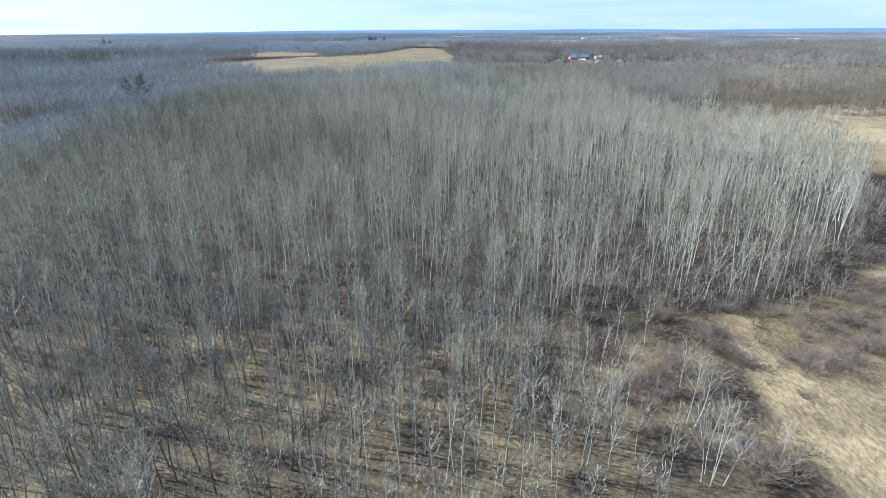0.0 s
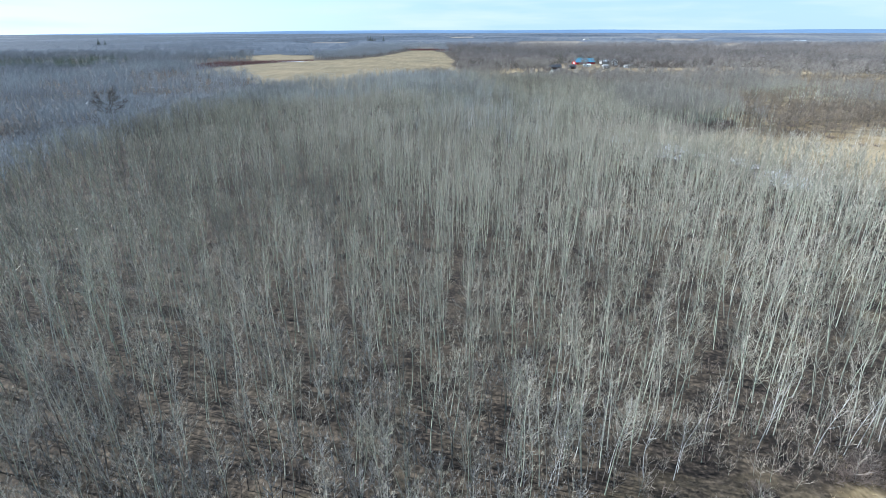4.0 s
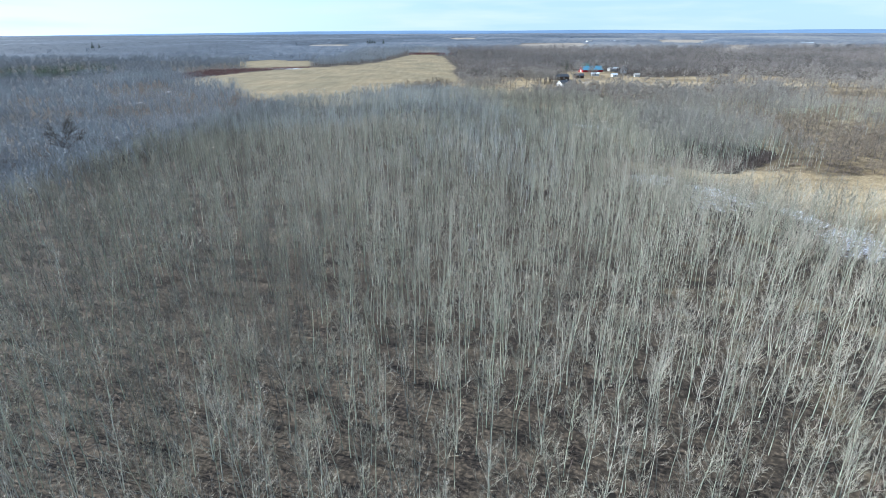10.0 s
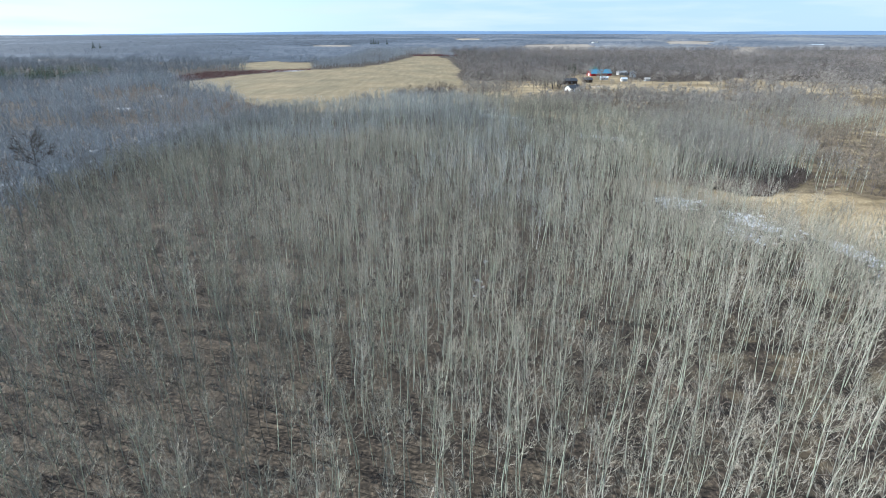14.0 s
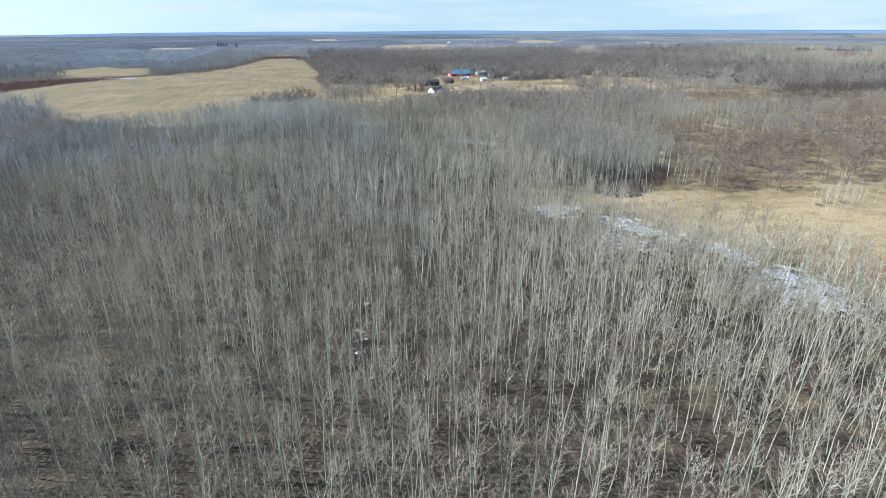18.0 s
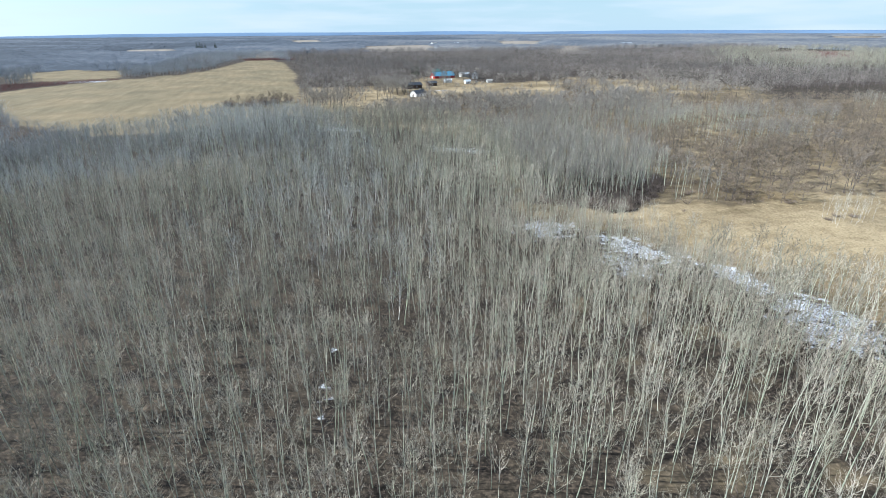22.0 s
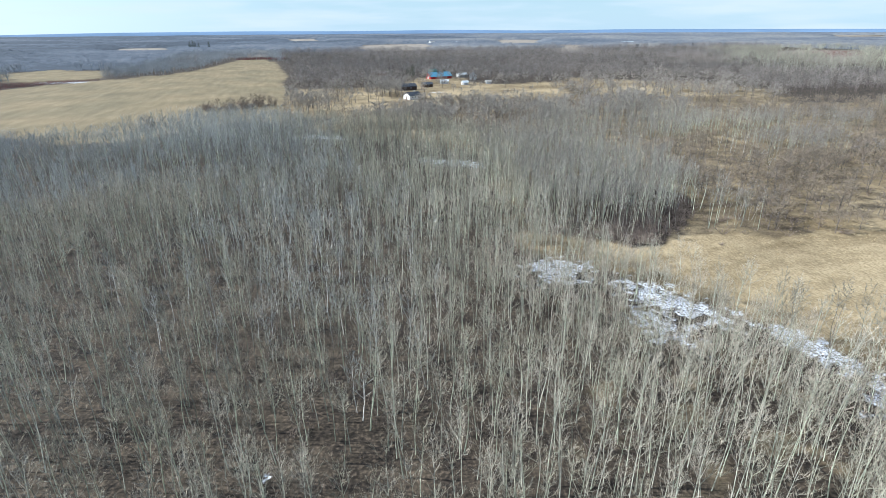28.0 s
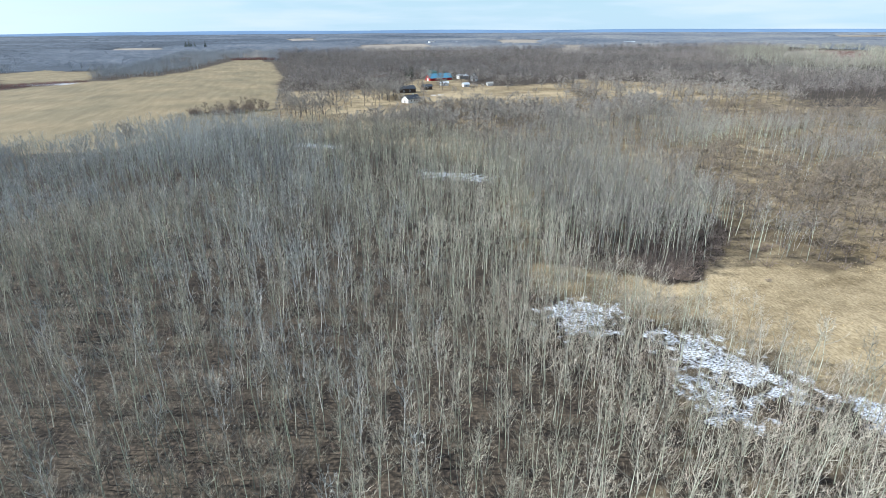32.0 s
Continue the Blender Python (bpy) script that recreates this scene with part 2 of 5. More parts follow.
def ground_material():
    """Leaf litter, dry meadow grass, worn path and melting snow, by the three masks of the ground."""
    m, n, l, b = material("ground", 0.95)

    def mask(name, size, reach, soft):
        at = n.new("ShaderNodeAttribute")
        at.attribute_name = name
        g = maths(n, l, "MULTIPLY", maths(n, l, "SUBTRACT", grain(n, l, size, detail=6.0), 0.5), reach)
        v = maths(n, l, "ADD", at.outputs["Fac"], g)
        return ramp(n, l, v, ((0.5 - soft, (0, 0, 0)), (0.5 + soft, (1, 1, 1))))

    fine, mid, big = grain(n, l, 0.5, detail=8.0), grain(n, l, 4.0, detail=6.0), grain(n, l, 45.0, detail=5.0)
    litter = ramp(n, l, fine, ((0.37, (0.010, 0.0082, 0.0066)), (0.5, (0.042, 0.032, 0.0245)), (0.70, (0.175, 0.134, 0.097))))
    patchy = ramp(n, l, mid, ((0.38, (0.016, 0.0135, 0.0105)), (0.66, (0.108, 0.086, 0.058))))
    litter = mixed(n, l, 0.45, litter, patchy)
    blade = grain(n, l, 0.35, (1.0, 0.45, 1), 8.0)
    grass = ramp(n, l, blade, ((0.25, (0.18, 0.14, 0.085)), (0.5, (0.325, 0.258, 0.162)), (0.75, (0.455, 0.375, 0.25))))
    streak = grain(n, l, 9.0, (0.22, 1.0, 1), 6.0)
    tone = ramp(n, l, mixed(n, l, 0.5, mixed(n, l, 0.5, mid, streak), big), ((0.42, (0.50, 0.47, 0.40)), (0.58, (1.08, 1.07, 1.0))))
    grass = mixed(n, l, 1.0, grass, tone, "MULTIPLY")
    # mown field: muted stubble with long wavering swaths
    swath = mixed(n, l, 0.45, grain(n, l, 5.0, (1.0, 0.14, 1), 7.0), grain(n, l, 16.0, (1.0, 0.6, 1), 8.0))
    stubble = ramp(n, l, mixed(n, l, 0.35, swath, blade), ((0.30, (0.12, 0.097, 0.058)), (0.5, (0.198, 0.160, 0.095)), (0.68, (0.285, 0.235, 0.148))))
    stubble = mixed(n, l, 1.0, stubble, ramp(n, l, big, ((0.35, (0.82, 0.84, 0.82)), (0.65, (1.08, 1.05, 1.0)))), "MULTIPLY")
    # far fields: straw, its colour greyed to include distance haze
    straw = ramp(n, l, big, ((0.35, (0.23, 0.20, 0.16)), (0.65, (0.30, 0.265, 0.22))))
    crop = mixed(n, l, mask("field", 7.0, 0.1, 0.2), grass, stubble)
    crop = mixed(n, l, mask("straw", 7.0, 0.1, 0.2), crop, straw)
    col = mixed(n, l, mask("grass", 7.0, 0.9, 0.22), litter, crop)
    snow = ramp(n, l, fine, ((0.3, (0.50, 0.54, 0.60)), (0.7, (0.80, 0.82, 0.86))))
    flecks = ramp(n, l, grain(n, l, 0.45, (1, 1.6, 1), 5.0), ((0.40, (0, 0, 0)), (0.52, (1, 1, 1))))
    col = mixed(n, l, maths(n, l, "MULTIPLY", mask("snow", 2.2, 3.0, 0.16), flecks), col, snow)
    l.new(col, b.inputs["Base Color"])
    bumped(n, l, b, maths(n, l, "ADD", fine, mid), 0.6, 0.25)
    return m


GROUND = ground_material()


def painted(name, colour, dirt=0.25, rough=0.6, stretch=(1, 1, 1), size=0.8):
    m, n, l, b = material(name, rough)
    g = grain(n, l, size, stretch, 5.0)
    lo = tuple(c * (1 - dirt) for c in colour)
    l.new(ramp(n, l, g, ((0.3, lo), (0.65, colour))), b.inputs["Base Color"])
    return m


WHITE_SIDING = painted("white_siding", (0.80, 0.80, 0.77), 0.15)
GREY_SIDING = painted("grey_siding", (0.42, 0.41, 0.38), 0.3)
DARK_SHINGLE = painted("dark_shingle", (0.075, 0.085, 0.10), 0.35, 0.8)
BROWN_WOOD = painted("brown_boards", (0.12, 0.085, 0.065), 0.4, 0.85, (1, 1, 0.2))
RED_BOARD = painted("red_boards", (0.42, 0.035, 0.035), 0.25, 0.6, (1, 1, 0.2))
BLUE_METAL = painted("blue_metal_roof", (0.13, 0.33, 0.46), 0.2, 0.35)
GREEN_METAL = painted("green_metal_roof", (0.12, 0.34, 0.30), 0.2, 0.4)
PALE_METAL = painted("pale_metal_roof", (0.62, 0.68, 0.72), 0.2, 0.4)
PANE = painted("window_pane", (0.03, 0.035, 0.045), 0.2, 0.1)
TRUNK_BROWN = painted("spruce_trunk", (0.12, 0.085, 0.06), 0.4, 0.9)
# Hill colour holds the blue of the air in between.
HAZY_HILLS = painted("hazy_far_hills", (0.15, 0.235, 0.36), 0.25, 1.0, (1, 1, 3), 500.0)


# ---- plan ----
def inside(poly, x, y):
    """Which of the points lie in the polygon."""
    r = np.zeros(x.shape, bool)
    px, py = np.array(poly, float).T
    for x0, y0, x1, y1 in zip(px, py, np.roll(px, -1), np.roll(py, -1)):
        if y0 != y1:
            r ^= ((y0 > y) != (y1 > y)) & (x < (x1 - x0) * (y - y0) / (y1 - y0) + x0)
    return r


def depth(poly, x, y):
    """Metres inside the polygon (minus: outside)."""
    d = np.full(x.shape, 1e9)
    px, py = np.array(poly, float).T
    for x0, y0, x1, y1 in zip(px, py, np.roll(px, -1), np.roll(py, -1)):
        ex, ey = x1 - x0, y1 - y0
        k = np.clip(((x - x0) * ex + (y - y0) * ey) / (ex * ex + ey * ey + 1e-9), 0, 1)
        d = np.minimum(d, np.hypot(x - x0 - k * ex, y - y0 - k * ey))
    return np.where(inside(poly, x, y), d, -d)


def value_noise(x, y, size, seed=0):
    """Smooth noise from 0 to 1 over the plan."""
    u, v = np.asarray(x) / size + 1000.0 + seed * 17.3, np.asarray(y) / size + 1000.0 + seed * 9.1
    i, j = np.floor(u).astype(np.int64), np.floor(v).astype(np.int64)
    fu, fv = u - i, v - j
    fu, fv = fu * fu * (3 - 2 * fu), fv * fv * (3 - 2 * fv)

    def h(a, b):
        s = np.sin(a * 127.1 + b * 311.7 + seed * 74.7) * 43758.5453
        return s - np.floor(s)
    return (h(i, j) * (1 - fu) + h(i + 1, j) * fu) * (1 - fv) + (h(i, j + 1) * (1 - fu) + h(i + 1, j + 1) * fu) * fv


STAND = [(-60, 15), (8, 15), (12, 40), (9, 58), (22, 68), (36, 66), (46, 66), (66, 86), (88, 106), (106, 142), (104, 180), (96, 203), (85, 222), (78, 236), (74, 252),
         (84, 300), (100, 340), (70, 400), (30, 415), (-5, 452), (-36, 452), (-58, 414), (-88, 398), (-108, 332), (-112, 250), (-116, 190), (-108, 134), (-85, 80)]
MEADOW = [(75, 256), (86, 248), (96, 241), (112, 248), (123, 243), (130, 239), (139, 238), (144, 246), (151, 249), (160, 244), (185, 232), (190, 190), (150, 150), (122, 132), (110, 146), (107, 180), (100, 203), (90, 222), (80, 238)]
OPEN = [(34, 30), (60, 20), (120, 40), (120, 90), (80, 86), (52, 66), (40, 62), (34, 50), (31, 40)]
FIELD = [(14, 470), (10, 560), (15, 640), (9, 716), (16, 800), (8, 910), (2, 1060), (-18, 1160), (-62, 1172), (-92, 948), (-122, 858), (-172, 806), (-228, 735), (-262, 625), (-245, 590), (-175, 530), (-150, 480), (-95, 430), (-60, 425), (-20, 470)]
FIELD_WEST = [(-237, 785), (-180, 815), (-205, 958), (-284, 1015), (-330, 946)]
FARM = [(18, 480), (36, 476), (60, 468), (82, 480), (103, 510), (136, 505), (161, 497), (191, 476), (222, 496), (240, 566), (275, 641), (209, 634), (180, 665), (195, 715), (150, 725), (120, 660), (100, 640), (60, 625), (18, 640)]
POPLARS = [(560, 640), (760, 620), (1150, 900), (1250, 1200), (900, 1180), (640, 800)]
RED = [(-262, 628), (-228, 738), (-172, 808), (-185, 815), (-235, 790), (-290, 760), (-300, 680)]
CLUMP = [(74, 262), (78, 252), (86, 246), (92, 241), (98, 240), (108, 248), (118, 254), (126, 263), (133, 275), (128, 300), (100, 310), (84, 300)]
YARD = [(14, 495), (40, 478), (70, 500), (100, 515), (92, 545), (100, 575), (118, 625), (100, 650), (60, 640), (18, 650)]
FRONT = [(40, 430), (100, 400), (150, 400), (250, 420), (265, 478), (215, 470), (190, 462), (150, 478), (110, 485), (70, 462)]
EAST = [(240, 480), (290, 455), (345, 440), (400, 520), (390, 610), (300, 640), (270, 600)]
GLADES = [(180, 470), (225, 456), (305, 446), (350, 500), (375, 600), (300, 680), (265, 600), (235, 500)]
EDGE_SNOWS = [[(62, 238), (66, 241), (74, 239), (77, 235), (71, 228), (62, 228)], [(79, 226.5), (83.5, 221.5), (90, 206), (87, 203.5), (80, 211), (76.5, 220.5)], [(92, 203), (96.5, 203), (98.5, 195), (98, 188), (93, 185), (90.5, 198)], [(93, 185), (100.5, 184), (103, 172), (96, 163), (88, 168), (89, 178)],
              [(76, 219), (79, 211), (81, 203), (77, 199), (70, 204), (70, 213)]]
FAR_SNOWS = [[(64, 352), (91, 333), (83, 327), (64, 342)], [(22, 418), (42, 407), (40, 400), (20, 408)], [(4.4, 171), (5.8, 170.6), (8.8, 190), (7.4, 191)],
         [(-234, 524), (-218, 520), (-214, 512), (-230, 514)], [(-222, 446), (-204, 448), (-203, 440), (-220, 438)],
         [(-224, 776), (-185, 790), (-163, 812), (-170, 824), (-200, 808), (-228, 798)], [(128, 590), (140, 592), (140, 584), (128, 584)], [(-153, 256), (-146, 257), (-146, 251), (-152, 251)]]
SNOWS = EDGE_SNOWS + FAR_SNOWS


def lift(x, y):
    """The ground's gentle relief."""
    near = np.clip(1.5 - np.hypot(x, np.asarray(y) - 150) / 700, 0, 1)
    return near * (0.5 * value_noise(x, y, 18, 3) + 0.25 * value_noise(x, y, 5, 4) - 0.4)


def axis(lo, hi, step, reach, grow):
    mid = list(np.arange(lo, hi + step, step))
    a, s = [mid[-1]], step
    while a[-1] < reach:
        s *= grow
        a.append(a[-1] + s)
    b, s = [mid[0]], step
    while b[-1] > -reach:
        s *= grow
        b.append(b[-1] - s)
    return np.array(b[:0:-1] + mid + a[1:])


def raw_mesh(name, verts, tris, mats, slots=None, tint=None, smooth=False, quads=False):
    """A mesh straight from arrays, with the tint of each vertex."""
    me = bpy.data.meshes.new(name)
    k = 4 if quads else 3
    me.vertices.add(len(verts))
    me.vertices.foreach_set("co", np.asarray(verts, np.float32).ravel())
    me.loops.add(len(tris) * k)
    me.loops.foreach_set("vertex_index", np.asarray(tris, np.int32).ravel())
    me.polygons.add(len(tris))
    me.polygons.foreach_set("loop_start", np.arange(0, len(tris) * k, k, dtype=np.int32))
    for m in mats:
        me.materials.append(m)
    if slots is not None:
        me.polygons.foreach_set("material_index", np.asarray(slots, np.int32))
    me.polygons.foreach_set("use_smooth", np.full(len(tris), smooth))
    for key, v in (tint or {}).items():
        me.attributes.new(key, "FLOAT", "POINT").data.foreach_set("value", np.asarray(v, np.float32))
    me.update(calc_edges=True)
    return me


# ---- ground ----
FAR_FIELDS = [[(176, 1451), (365, 1497), (516, 2086), (245, 2000)],
              [(28, 2337), (147, 2377), (208, 3357), (37, 3283)],
              [(-52, 1292), (-10, 1304), (-16, 1709), (-72, 1691)],
              [(823, 949), (840, 889), (1107, 1139), (1090, 1222)],
              [(759, 813), (790, 744), (1150, 1036), (1120, 1151)],
              [(2067, 1925), (2215, 1814), (3167, 2549), (2972, 2722)],
              [(-420, 1690), (-262, 1660), (-300, 1960), (-440, 1980)],
              [(563, 1229), (613, 1195), (893, 1711), (825, 1769)],
              [(219, 1476), (341, 1469), (464, 1976), (299, 1986)],
              [(639, 1798), (759, 1730), (1094, 2453), (925, 2559)],
              [(-700, 1000), (-600, 1010), (-640, 1100), (-760, 1080)]]
gx, gy = axis(-140, 200, 2.0, 4950, 1.16), axis(10, 480, 2.0, 4950, 1.13)
GX, GY = [a.ravel() for a in np.meshgrid(gx, gy)]
grass_mask = np.zeros(GX.shape)
for poly, soft in ((MEADOW, 9), (OPEN, 9), (FIELD, 14), (FIELD_WEST, 14), (FARM, 30), (GLADES, 30), *[(f, 90) for f in FAR_FIELDS]):
    grass_mask = np.maximum(grass_mask, np.clip(0.5 + depth(poly, GX, GY) / soft, 0, 0.75 if poly is GLADES else 0.62 if poly is OPEN else 1))
MIXED = [(84, 300), (76, 262), (98, 244), (112, 250), (130, 240), (140, 240), (160, 248), (200, 228), (330, 300), (420, 420), (330, 440), (225, 468), (190, 474), (150, 490), (100, 500), (60, 470), (30, 440), (70, 402), (100, 342)]
grass_mask = np.maximum(grass_mask, np.clip(0.40 + depth([(-80, 10), (20, 10), (14, 58), (-90, 60)], GX, GY) / 30, 0, 0.40))
grass_mask = np.maximum(grass_mask, np.clip(0.55 + depth(MIXED, GX, GY) / 40, 0, 0.55))
grass_mask = np.maximum(grass_mask, np.clip(0.36 + depth([(9, 10), (60, 10), (60, 66), (16, 62)], GX, GY) / 20, 0, 0.36))
grass_mask = np.maximum(grass_mask, np.clip(0.24 + depth([(48, 90), (70, 90), (104, 140), (100, 185), (80, 215), (60, 215), (40, 150)], GX, GY) / 60, 0, 0.26))
grass_mask = np.where(depth(CLUMP, GX, GY) > 0, np.minimum(grass_mask, 0.25), grass_mask)
for poly in (YARD, FRONT, EAST):
    grass_mask = np.maximum(grass_mask, np.clip(0.58 + depth(poly, GX, GY) / 30, 0, 0.58))
grass_mask = np.maximum(grass_mask, np.clip(0.55 + depth([(70, 258), (66, 244), (80, 232), (92, 208), (99, 190), (106, 165), (112, 140), (125, 130), (112, 190), (104, 215), (88, 246)], GX, GY) / 12, 0, 0.6))
trail = np.array([(35, 30), (34.5, 41), (35, 46), (36, 52), (36.5, 57), (37.5, 62)])
for (x0, y0), (x1, y1) in zip(trail[:-1], trail[1:]):
    k = np.clip(((GX - x0) * (x1 - x0) + (GY - y0) * (y1 - y0)) / ((x1 - x0) ** 2 + (y1 - y0) ** 2), 0, 1)
    grass_mask = np.maximum(grass_mask, np.clip(1.3 - np.hypot(GX - x0 - k * (x1 - x0), GY - y0 - k * (y1 - y0)) / 2.2, 0, 1))
snow_mask = np.full(GX.shape, -1.0)
for poly in SNOWS:
    snow_mask = np.maximum(snow_mask, np.clip((0.75 if poly[0][1] > 700 else {1: 0.48, 3: 0.45, 4: 0.16, 7: 0.15}.get(SNOWS.index(poly), 0.36)) + depth(poly, GX, GY) / (8.0 if np.ptp(np.array(poly)[:, 0]) > 8 else 2.5), -1, 0.8))
field_mask = np.zeros(GX.shape)
for poly in (FIELD, FIELD_WEST):
    field_mask = np.maximum(field_mask, np.clip(0.5 + depth(poly, GX, GY) / 14, 0, 1))
straw_mask = np.zeros(GX.shape)
for poly in FAR_FIELDS:
    straw_mask = np.maximum(straw_mask, np.clip(0.8 + depth(poly, GX, GY) / 60, 0, 1))
n_x = len(gx)
quad = (np.arange(len(gy) - 1)[:, None] * n_x + np.arange(n_x - 1)).ravel()
ground = new("ground", raw_mesh("ground", np.stack([GX, GY, lift(GX, GY)], 1), np.stack([quad, quad + 1, quad + n_x + 1, quad + n_x], 1), [GROUND], None,
                                {"grass": grass_mask, "snow": snow_mask, "field": field_mask, "straw": straw_mask}, True, True))
tagged(ground, "brown leaf litter and dry tan grass with melting snow", "ground", kind="structure")


# ---- trees ----
class Growth:
    """Collects the tubes and spikes of one plant."""

    def __init__(self):
        self.v, self.f, self.m, self.n = [], [], [], 0

    def tube(self, pts, radii, sides, mat):
        """A tapering stem that ends in a point."""
        pts = np.asarray(pts, float)
        way = np.gradient(pts, axis=0)
        ref = np.array([0.0, 0, 1]) if abs(way[0][2]) < 0.8 * np.linalg.norm(way[0]) else np.array([1.0, 0, 0])
        a0 = self.n
        for p, w, r in zip(pts[:-1], way[:-1], radii):
            s = np.cross(w, ref)
            s /= np.linalg.norm(s) + 1e-9
            u = np.cross(s, w)
            u /= np.linalg.norm(u) + 1e-9
            for k in range(sides):
                a = 2 * math.pi * k / sides
                self.v.append(p + r * (s * math.cos(a) + u * math.sin(a)))
        self.v.append(pts[-1])
        rings = len(pts) - 1
        for i in range(rings - 1):
            for k in range(sides):
                a, b = a0 + i * sides + k, a0 + i * sides + (k + 1) % sides
                self.f += [(a, b, b + sides), (a, b + sides, a + sides)]
                self.m += [mat, mat]
        tip, last = a0 + rings * sides, a0 + (rings - 1) * sides
        for k in range(sides):
            self.f.append((last + k, last + (k + 1) % sides, tip))
            self.m.append(mat)
        self.n = len(self.v)

    def blade(self, p0, p1, r, mat, rnd, face=None):
        """A twig too thin to show its roundness, turned towards a side if one is given."""
        side = np.array((rnd.uniform(-1, 1), rnd.uniform(-1, 1), rnd.uniform(-0.6, 0.6)))
        w = np.cross(p1 - p0, side if face is None else face + 0.35 * side)
        w *= 1.25 * r / (np.linalg.norm(w) + 1e-9)
        self.v += [p0 - w, p0 + w, p1]
        self.f.append((self.n, self.n + 1, self.n + 2))
        self.m.append(mat)
        self.n += 3

    def ribbon(self, p0, p1, p2, r, mat, rnd):
        """A thin bent limb, tapering to a point."""
        w = np.cross(p2 - p0, np.array((rnd.uniform(-1, 1), rnd.uniform(-1, 1), rnd.uniform(-0.6, 0.6))))
        w *= 1.25 * r / (np.linalg.norm(w) + 1e-9)
        n = self.n
        self.v += [p0 - w, p0 + w, p1 - 0.65 * w, p1 + 0.65 * w, p2]
        self.f += [(n, n + 1, n + 3), (n, n + 3, n + 2), (n + 2, n + 3, n + 4)]
        self.m += [mat, mat, mat]
        self.n += 5

    def done(self):
        return np.array(self.v), np.array(self.f), np.array(self.m)


def aim(az, el):
    return np.array([math.cos(az) * math.cos(el), math.sin(az) * math.cos(el), math.sin(el)])


def aspen(seed, level, h=12.0, bare=0.42, wide=1.0, thick=1.0):
    """A bare aspen: a straight pale stem, ascending limbs, a fine narrow crown. level 0 is the finest."""
    rnd, g = random.Random(seed), Growth()
    steps, sides = ((7, 6), (5, 4), (3, 3), (2, 3))[level]
    bend = [(rnd.uniform(-1, 1) * k * h, rnd.uniform(-1, 1) * k * h) for k in (0.07, 0.09)]
    swing = rnd.uniform(0, 6.28)

    def stem(f):
        s = 0.3 * (math.sin(f * 5 + swing) - math.sin(swing))
        return np.array([bend[0][0] * f * f + bend[1][0] * s, bend[0][1] * f * f + bend[1][1] * s, f * h])
    r0 = h * (0.0052, 0.0050, 0.0058, 0.0062)[level] * thick * rnd.uniform(0.75, 1.25)
    fs = [i / steps for i in range(steps + 1)]
    g.tube([stem(f) for f in fs], [r0 * (1 - 0.82 * f) for f in fs[:-1]], sides, 0)
    limbs, twigs, direct = ((13, 30, 20), (14, 21, 12), (12, 10, 8), (10, 7, 5))[level]
    fat = (1.0, 1.3, 2.5, 3.1)[level]
    az = rnd.uniform(0, 6.28)
    for i in range(limbs):
        f = bare + (0.95 - bare) * (i + rnd.random()) / limbs
        az += 2.4 + rnd.uniform(-0.4, 0.4)
        el = rnd.uniform(0.62, 1.15)
        ln = ((1 - f) * h * 0.34 + 1.0) * wide * rnd.uniform(0.7, 1.25)
        p0 = stem(f)
        p1 = p0 + aim(az, el) * ln * 0.55
        p2 = p1 + aim(az + rnd.uniform(-0.5, 0.5), el + rnd.uniform(0.25, 0.65)) * ln * 0.55
        r = 0.0115 * min(fat, 2.0) * (ln / 2.4) ** 0.6
        if level == 0:
            g.tube([p0, p1, p2], [r, r * 0.6], 3, 1)
        elif level == 3:
            g.blade(p0, p2, r, 1, rnd)
        else:
            g.ribbon(p0, p1, p2, r, 1, rnd)
        for k in range(twigs):
            d = rnd.uniform(0.2, 1.0)
            q = p0 + (p1 - p0) * d / 0.5 if d < 0.5 else p1 + (p2 - p1) * (d - 0.5) / 0.5
            g.blade(q, q + aim(az + rnd.uniform(-1.5, 1.5), rnd.uniform(0.4, 1.45)) * ln * rnd.uniform(0.16, 0.42), (0.0070, 0.0078, 0.0105, 0.0105)[level] * fat, 2, rnd)
    for i in range(direct):
        f = rnd.uniform(bare * 0.75, 0.99)
        q = stem(f)
        g.blade(q, q + aim(rnd.uniform(0, 6.28), rnd.uniform(0.6, 1.4)) * ((1 - f) * h * 0.15 + 0.5) * rnd.uniform(0.6, 1.2) * wide, (0.010, 0.0105, 0.011, 0.011)[level] * fat, 2, rnd)
    return g.done()


